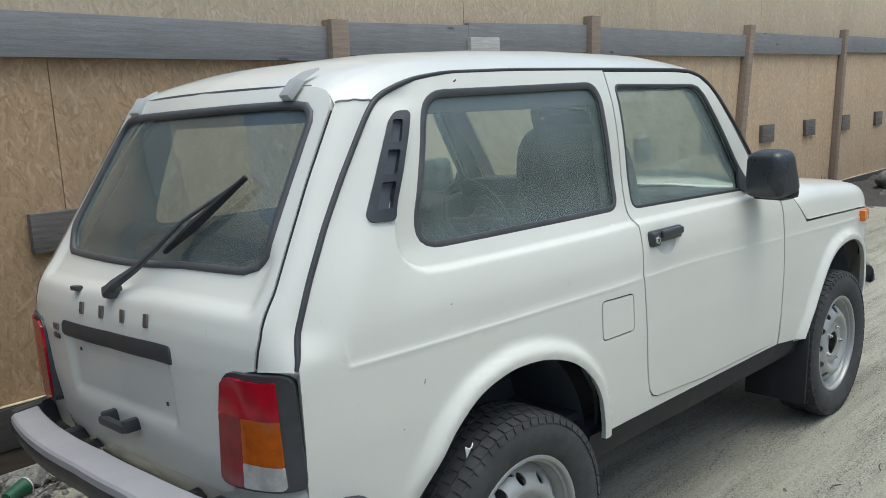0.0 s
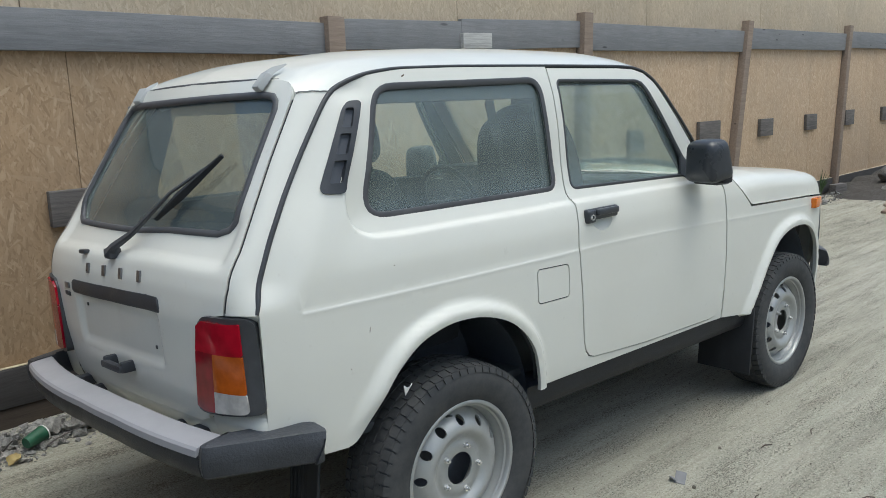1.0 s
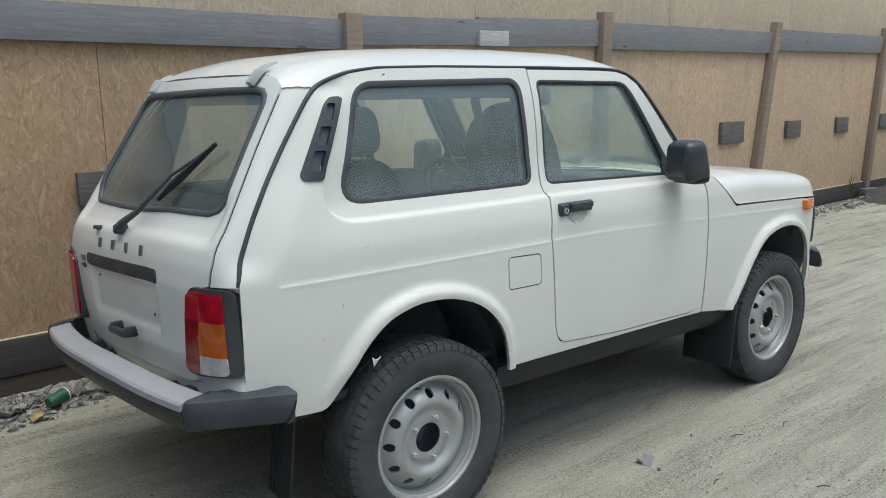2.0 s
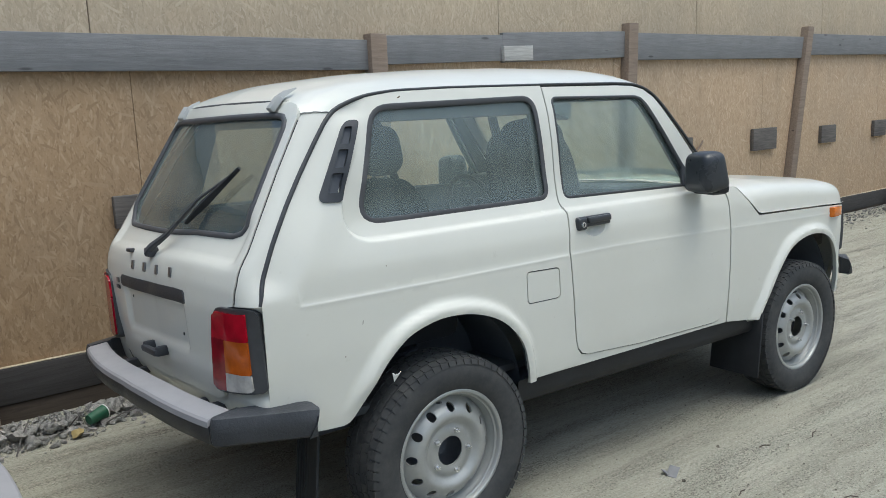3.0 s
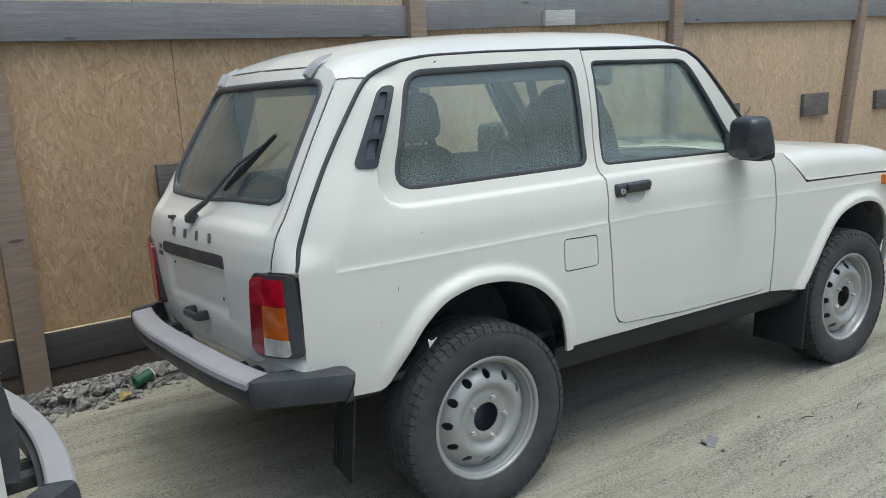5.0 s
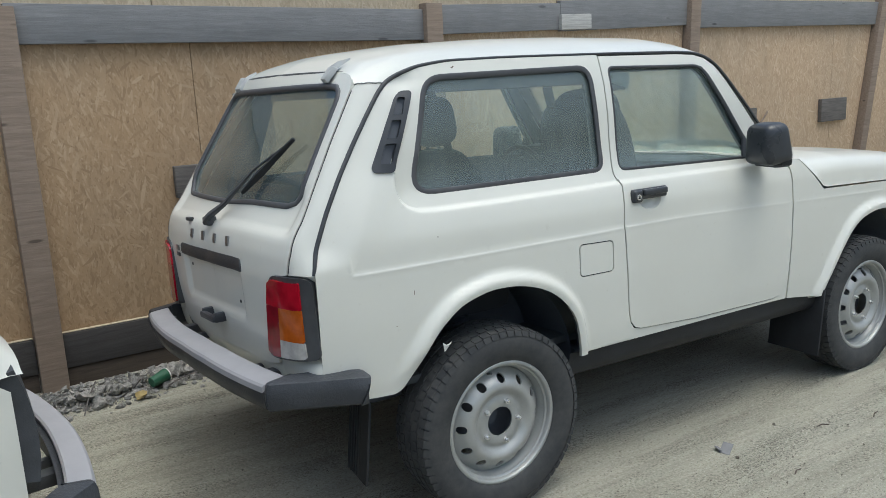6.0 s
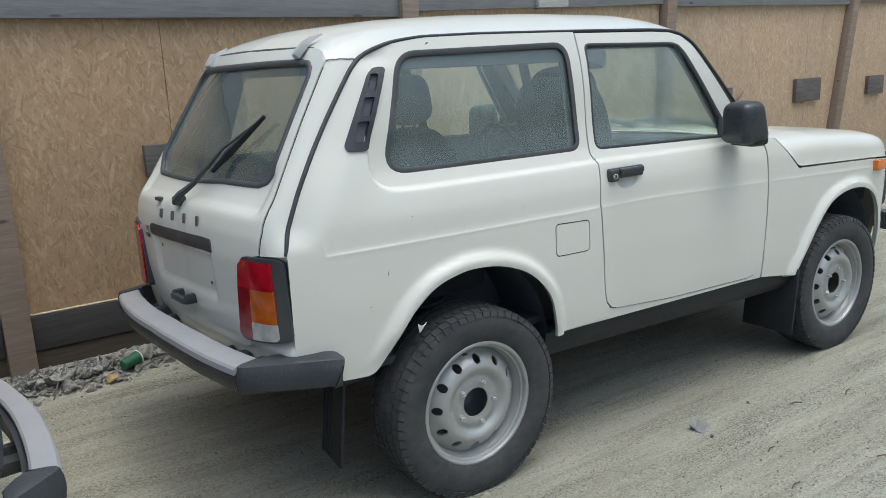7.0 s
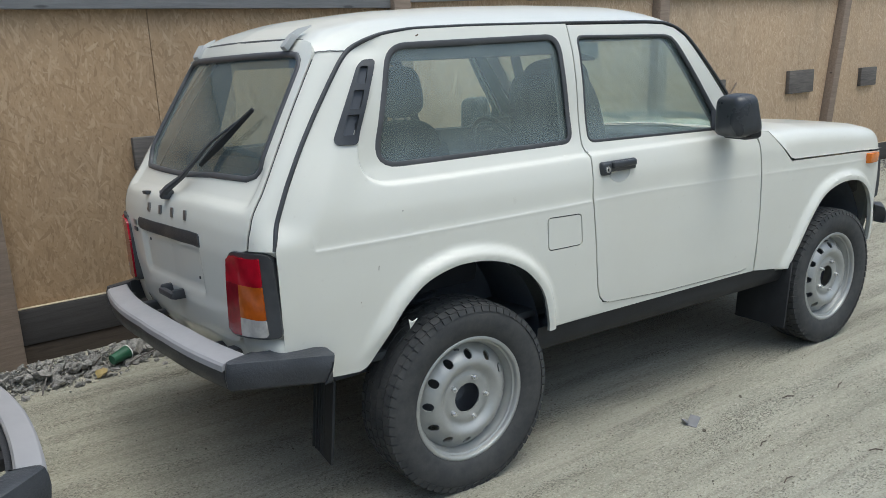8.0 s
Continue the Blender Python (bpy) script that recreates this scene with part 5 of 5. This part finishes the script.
def make_rubble():
    rng = random.Random(5)
    stones = []
    for k in range(210):
        if k < 190:
            x = rng.uniform(-1.35, .25)
            dy = abs(rng.gauss(0, .11))
        else:
            x = rng.uniform(6.8, 9.4)
            dy = abs(rng.gauss(.05, .16))
        r = rng.choice((.010, .014, .018, .022, .026, .040)) * rng.uniform(.8, 1.2) * (1.25 if dy < .1 else .6)
        y = FA + FB * x - .24 - dy
        ob = part("rubble_stone", chunk(r, k), STONE, angle=30)
        ob.location = (x, y, bank(x, y) + r * .28 + (.03 if dy < .06 else 0))
        tagged(ob, "grey lump of broken concrete by the fence", "stone", "rubble by the fence")
    # smaller crumbs
    out = bmesh.new()
    for k in range(5200):
        x = rng.uniform(-1.9, 1.2) if k < 4300 else rng.uniform(5.5, 11)
        dy = abs(rng.gauss(.05, .10))
        y = FA + FB * x - .16 - dy
        r = rng.choice((.004, .006, .009, .013, .019)) * rng.uniform(.7, 1.2) * (1 if dy < .2 else .5)
        m = pose(x, y, bank(x, y) + r * .25 + (.035 * math.exp(-(dy / .1) ** 2)), rng.uniform(0, 90), rng.uniform(0, 90), rng.uniform(0, 360))
        vs = [out.verts.new(m @ (Vector(c) * r * rng.uniform(.7, 1.2))) for c in ((1, 0, -.5), (-.6, .8, -.5), (-.5, -.9, -.4), (.1, .1, .9), (.7, .6, .4))]
        for f in ((0, 1, 4), (1, 3, 4), (1, 2, 3), (0, 4, 3), (0, 3, 2), (0, 2, 1)):
            out.faces.new([vs[i] for i in f])
    ob = part("rubble", out, STONE, angle=20)
    tagged(ob, "grey concrete crumbs and gravel along the fence", "rubble", kind="stuff")
    # grit and clods lying on the yard
    out = bmesh.new()
    for k in range(4200):
        x, y = rng.uniform(-1.6, 6.0), rng.uniform(-2.4, -.2) if k % 4 else rng.uniform(-.2, 1.3)
        r = rng.choice((.0015, .002, .002, .003, .003, .0045)) * rng.uniform(.7, 1.2)
        m = pose(x, y, r * .3, rng.uniform(0, 90), rng.uniform(0, 90), rng.uniform(0, 360))
        vs = [out.verts.new(m @ (Vector(c) * r)) for c in ((1.2, 0, -.5), (-.8, .8, -.5), (-.5, -.9, -.4), (.1, .1, .8))]
        for f in ((0, 1, 3), (1, 2, 3), (0, 3, 2), (0, 2, 1)):
            out.faces.new([vs[i] for i in f])
    ob = part("yard_grit", out, CLOD, angle=20)
    tagged(ob, "small dark clods and grit scattered on the yard", "grit", kind="stuff")


def make_litter():
    # green paper cup with a white rim, lying on its side
    x, y = -.685, 1.22
    cup = thing("paper_cup", "crumpled green cup with a white rim lying in rubble", "cup", (x, y, bank(x, y) + .055))
    v, f = lathe([(.028, -.055), (.040, .050), (.038, .050), (.026, -.052), (0, -.052), (0, -.055)], 24)
    mesh_part("cup_body", v, f, GREEN, cup)
    v, f = lathe([(.0425, .050), (.0425, .054), (.038, .054), (.038, .048)], 24)
    mesh_part("rim", v, f, WHITE, cup)
    cup.scale = (.88, .88, .88)
    cup.rotation_euler = (radians(8), radians(20), radians(-62))
    bag = part("wrapper", chunk(.036, 77, .35), YELLOW, angle=50)
    bag.location = (-.80, 1.155, bank(-.80, 1.155) + .025)
    tagged(bag, "crumpled yellow wrapper among grey rubble", "litter")
    # torn flat scrap lying on the yard
    scrap = part("sheet_scrap", merge(box((.075, .040, .003), (0, 0, .008), .001, (8, -10, 25)), box((.03, .03, .003), (-.03, .012, .012), .001, (20, 24, 10))), SILVERSCRAP, angle=20)
    scrap.location = (.966, -.949, 0)
    tagged(scrap, "small bent scrap of grey sheet on the mud", "scrap")
    for x, y, w, t in ((1.30, -.93, .010, 0), (.94, -1.02, .009, 1), (2.6, -1.35, .02, 2)):
        ob = part("clod", chunk(w, 90 + t), CLOD, angle=30)
        ob.location = (x, y, w * .4)
        tagged(ob, "dark clod of dry mud", "clod")
    # twigs
    for k, (x, y, a, l) in enumerate(((1.72, -1.12, 20, .07), (1.28, -1.50, -35, .05), (.86, -1.42, 10, .06), (1.9, -1.6, 60, .05), (1.02, -1.22, 15, .05), (1.45, -1.05, -15, .06), (3.35, -1.05, -28, .30))):
        v, f = sweep([(-l / 2, 0, .004), (0, .004, .007), (l / 2, -.003, .004)], circle(.0022, 6))
        ob = mesh_part("twig", v, f, BARK)
        ob.matrix_world = pose(x, y, 0, 0, 0, a)
        tagged(ob, "thin brown twig on the dry mud", "twig")
    for x, y, a, b, l in ((-1.02, 1.19, 62, 28, .22), (-.80, 1.22, -70, 40, .14), (-.58, 1.18, 15, 8, .16)):
        v, f = sweep([(-l / 2, 0, 0), (0, .005, .004), (l / 2, 0, 0)], circle(.0035, 7))
        ob = mesh_part("stick", v, f, BLOCKWOOD)
        ob.matrix_world = pose(x, y, bank(x, y) + .045, 0, -b, a)
        tagged(ob, "thin grey stick lying in the rubble", "stick", "sticks in the rubble")
    # boards and dark heap beyond the car's nose
    for k, (x, y, a, l, w) in enumerate(((8.9, .86, 8, 1.3, .14), (8.75, .66, -4, 1.0, .11), (8.5, .80, 30, .5, .09))):
        ob = part("loose_plank", box((l, w, .03), (0, 0, .02 + .03 * (k == 2)), .004), POST, angle=30)
        ob.matrix_world = pose(x, y, 0, 0, 0, a)
        tagged(ob, "weathered brown plank lying on the yard", "plank", "loose planks")


def make_heap():
    """A dark heap of earth and scrap against the far fence."""
    rows = []
    for x in np.linspace(9.3, 14.5, 50):
        row = []
        for t in np.linspace(0, 1, 18):
            y = FA + FB * x - .05 - 1.1 * (1 - t)
            h = .17 * math.sin(math.pi * min(1, max(0, (x - 9.3) / 5.2))) ** .7 * t ** .8 * (1 + .35 * noise.noise((x * 1.7, y * 1.7, 0))) + .05 * noise.noise((x * 6, y * 6, 2)) * t
            row.append((x, y, h - .01))
        rows.append(row)
    ob = mesh_part("earth_heap", *loft(rows), HEAP, smooth=True, angle=60)
    tagged(ob, "low dark bank of earth and scrap against the fence", "heap", kind="stuff")
    for k, (x, y, r, z) in enumerate(((10.9, 1.62, .20, .16), (11.6, 1.50, .13, .12), (10.3, 1.45, .09, .05), (12.4, 1.7, .17, .14))):
        ob = part("boulder", chunk(r, 300 + k, .75), STONE, angle=30)
        ob.location = (x, y, z)
        tagged(ob, "grey lump of rubble on the dark earth bank", "stone", "boulders by the fence")
    block = part("timber_block", box((.34, .10, .15), (0, 0, .075), .012), BLOCKWOOD)
    block.matrix_world = pose(9.75, FA + FB * 9.75 - .16, .01, 0, 0, FTURN - 6)
    tagged(block, "grey timber block leaning at the fence foot", "block")
    # a weed sprouting at the fence
    rng = random.Random(8)
    weed = thing("weed", "thin green weed sprouting at the fence foot", "plant", (9.25, FA + FB * 9.25 - .10, .02))
    v, f = [], []
    for k in range(16):
        a, l, out = rng.uniform(3.3, 6.1), rng.uniform(.18, .40), rng.uniform(.04, .14)
        sv, sf = sweep([(0, 0, 0), (out * .4 * math.cos(a), out * .4 * math.sin(a), l * .6), (out * math.cos(a), out * math.sin(a), l)], flat_section(.016, .002), (.3, 1, .1), scale=[.6, 1, .15])
        f += [tuple(i + len(v) for i in q) for q in sf]
        v += sv
    mesh_part("blades", v, f, LEAF, weed)


def make_tree(x, y, h, seed):
    rng = random.Random(seed)
    tree = thing("tree", "dark green leafy tree rising behind the fence" if y > 0 else "leafy tree on the open side of the yard", "tree", (x, y, 0), "trees round the yard")
    rows = [[(.16 * (1 - .75 * s) * math.cos(a) + .12 * math.sin(s * 3), .16 * (1 - .75 * s) * math.sin(a), s * h * .8) for a in np.linspace(0, 2 * math.pi, 10)] for s in np.linspace(0, 1, 9)]
    trunk = mesh_part("trunk", *loft(rows), BARK, tree)
    verts, faces = [], []
    lv, lf = [], []
    for k in range(16):
        z0 = h * rng.uniform(.28, .78)
        a, l = rng.uniform(0, 6.28), rng.uniform(.9, 1.9)
        p0, p1 = Vector((.1, 0, z0)), Vector((l * math.cos(a), l * math.sin(a), z0 + rng.uniform(.3, 1.0)))
        v, f = sweep([p0, p0.lerp(p1, .5) + Vector((0, 0, .1)), p1], circle(.03, 6), (.1, .2, 1), scale=[1.4, .9, .3])
        verts_len = len(verts)
        verts += v
        faces += [tuple(i + verts_len for i in q) for q in f]
        for _ in range(170):
            t = rng.uniform(.35, 1.1)
            c = p0.lerp(p1, t) + Vector((rng.gauss(0, .34), rng.gauss(0, .34), rng.gauss(0, .28)))
            m = Matrix.Translation(c) @ Euler((rng.uniform(0, 6), rng.uniform(0, 6), rng.uniform(0, 6))).to_matrix().to_4x4()
            n = len(lv)
            w = rng.uniform(.05, .10)
            lv += [m @ Vector(q) for q in ((-w, 0, 0), (0, w * .5, .01), (w, 0, 0), (0, -w * .5, .01))]
            lf.append((n, n + 1, n + 2, n + 3))
    mesh_part("limbs", verts, faces, BARK, tree)
    mesh_part("crown", lv, lf, LEAF, tree, "dark green leaves", smooth=False)


make_rubble()
make_litter()
make_heap()
for x, y, h, seed in ((10.5, 4.6, 5.2, 1), (13.5, 5.0, 6.0, 2), (17.0, 5.4, 5.6, 3), (21, 5.2, 6.2, 4), (26, 5.6, 6.0, 5), (11.5, -6.6, 6.0, 6), (14.0, -8.2, 7.0, 7), (16.5, -6.6, 6.5, 8)):
    make_tree(x, y, h, seed)
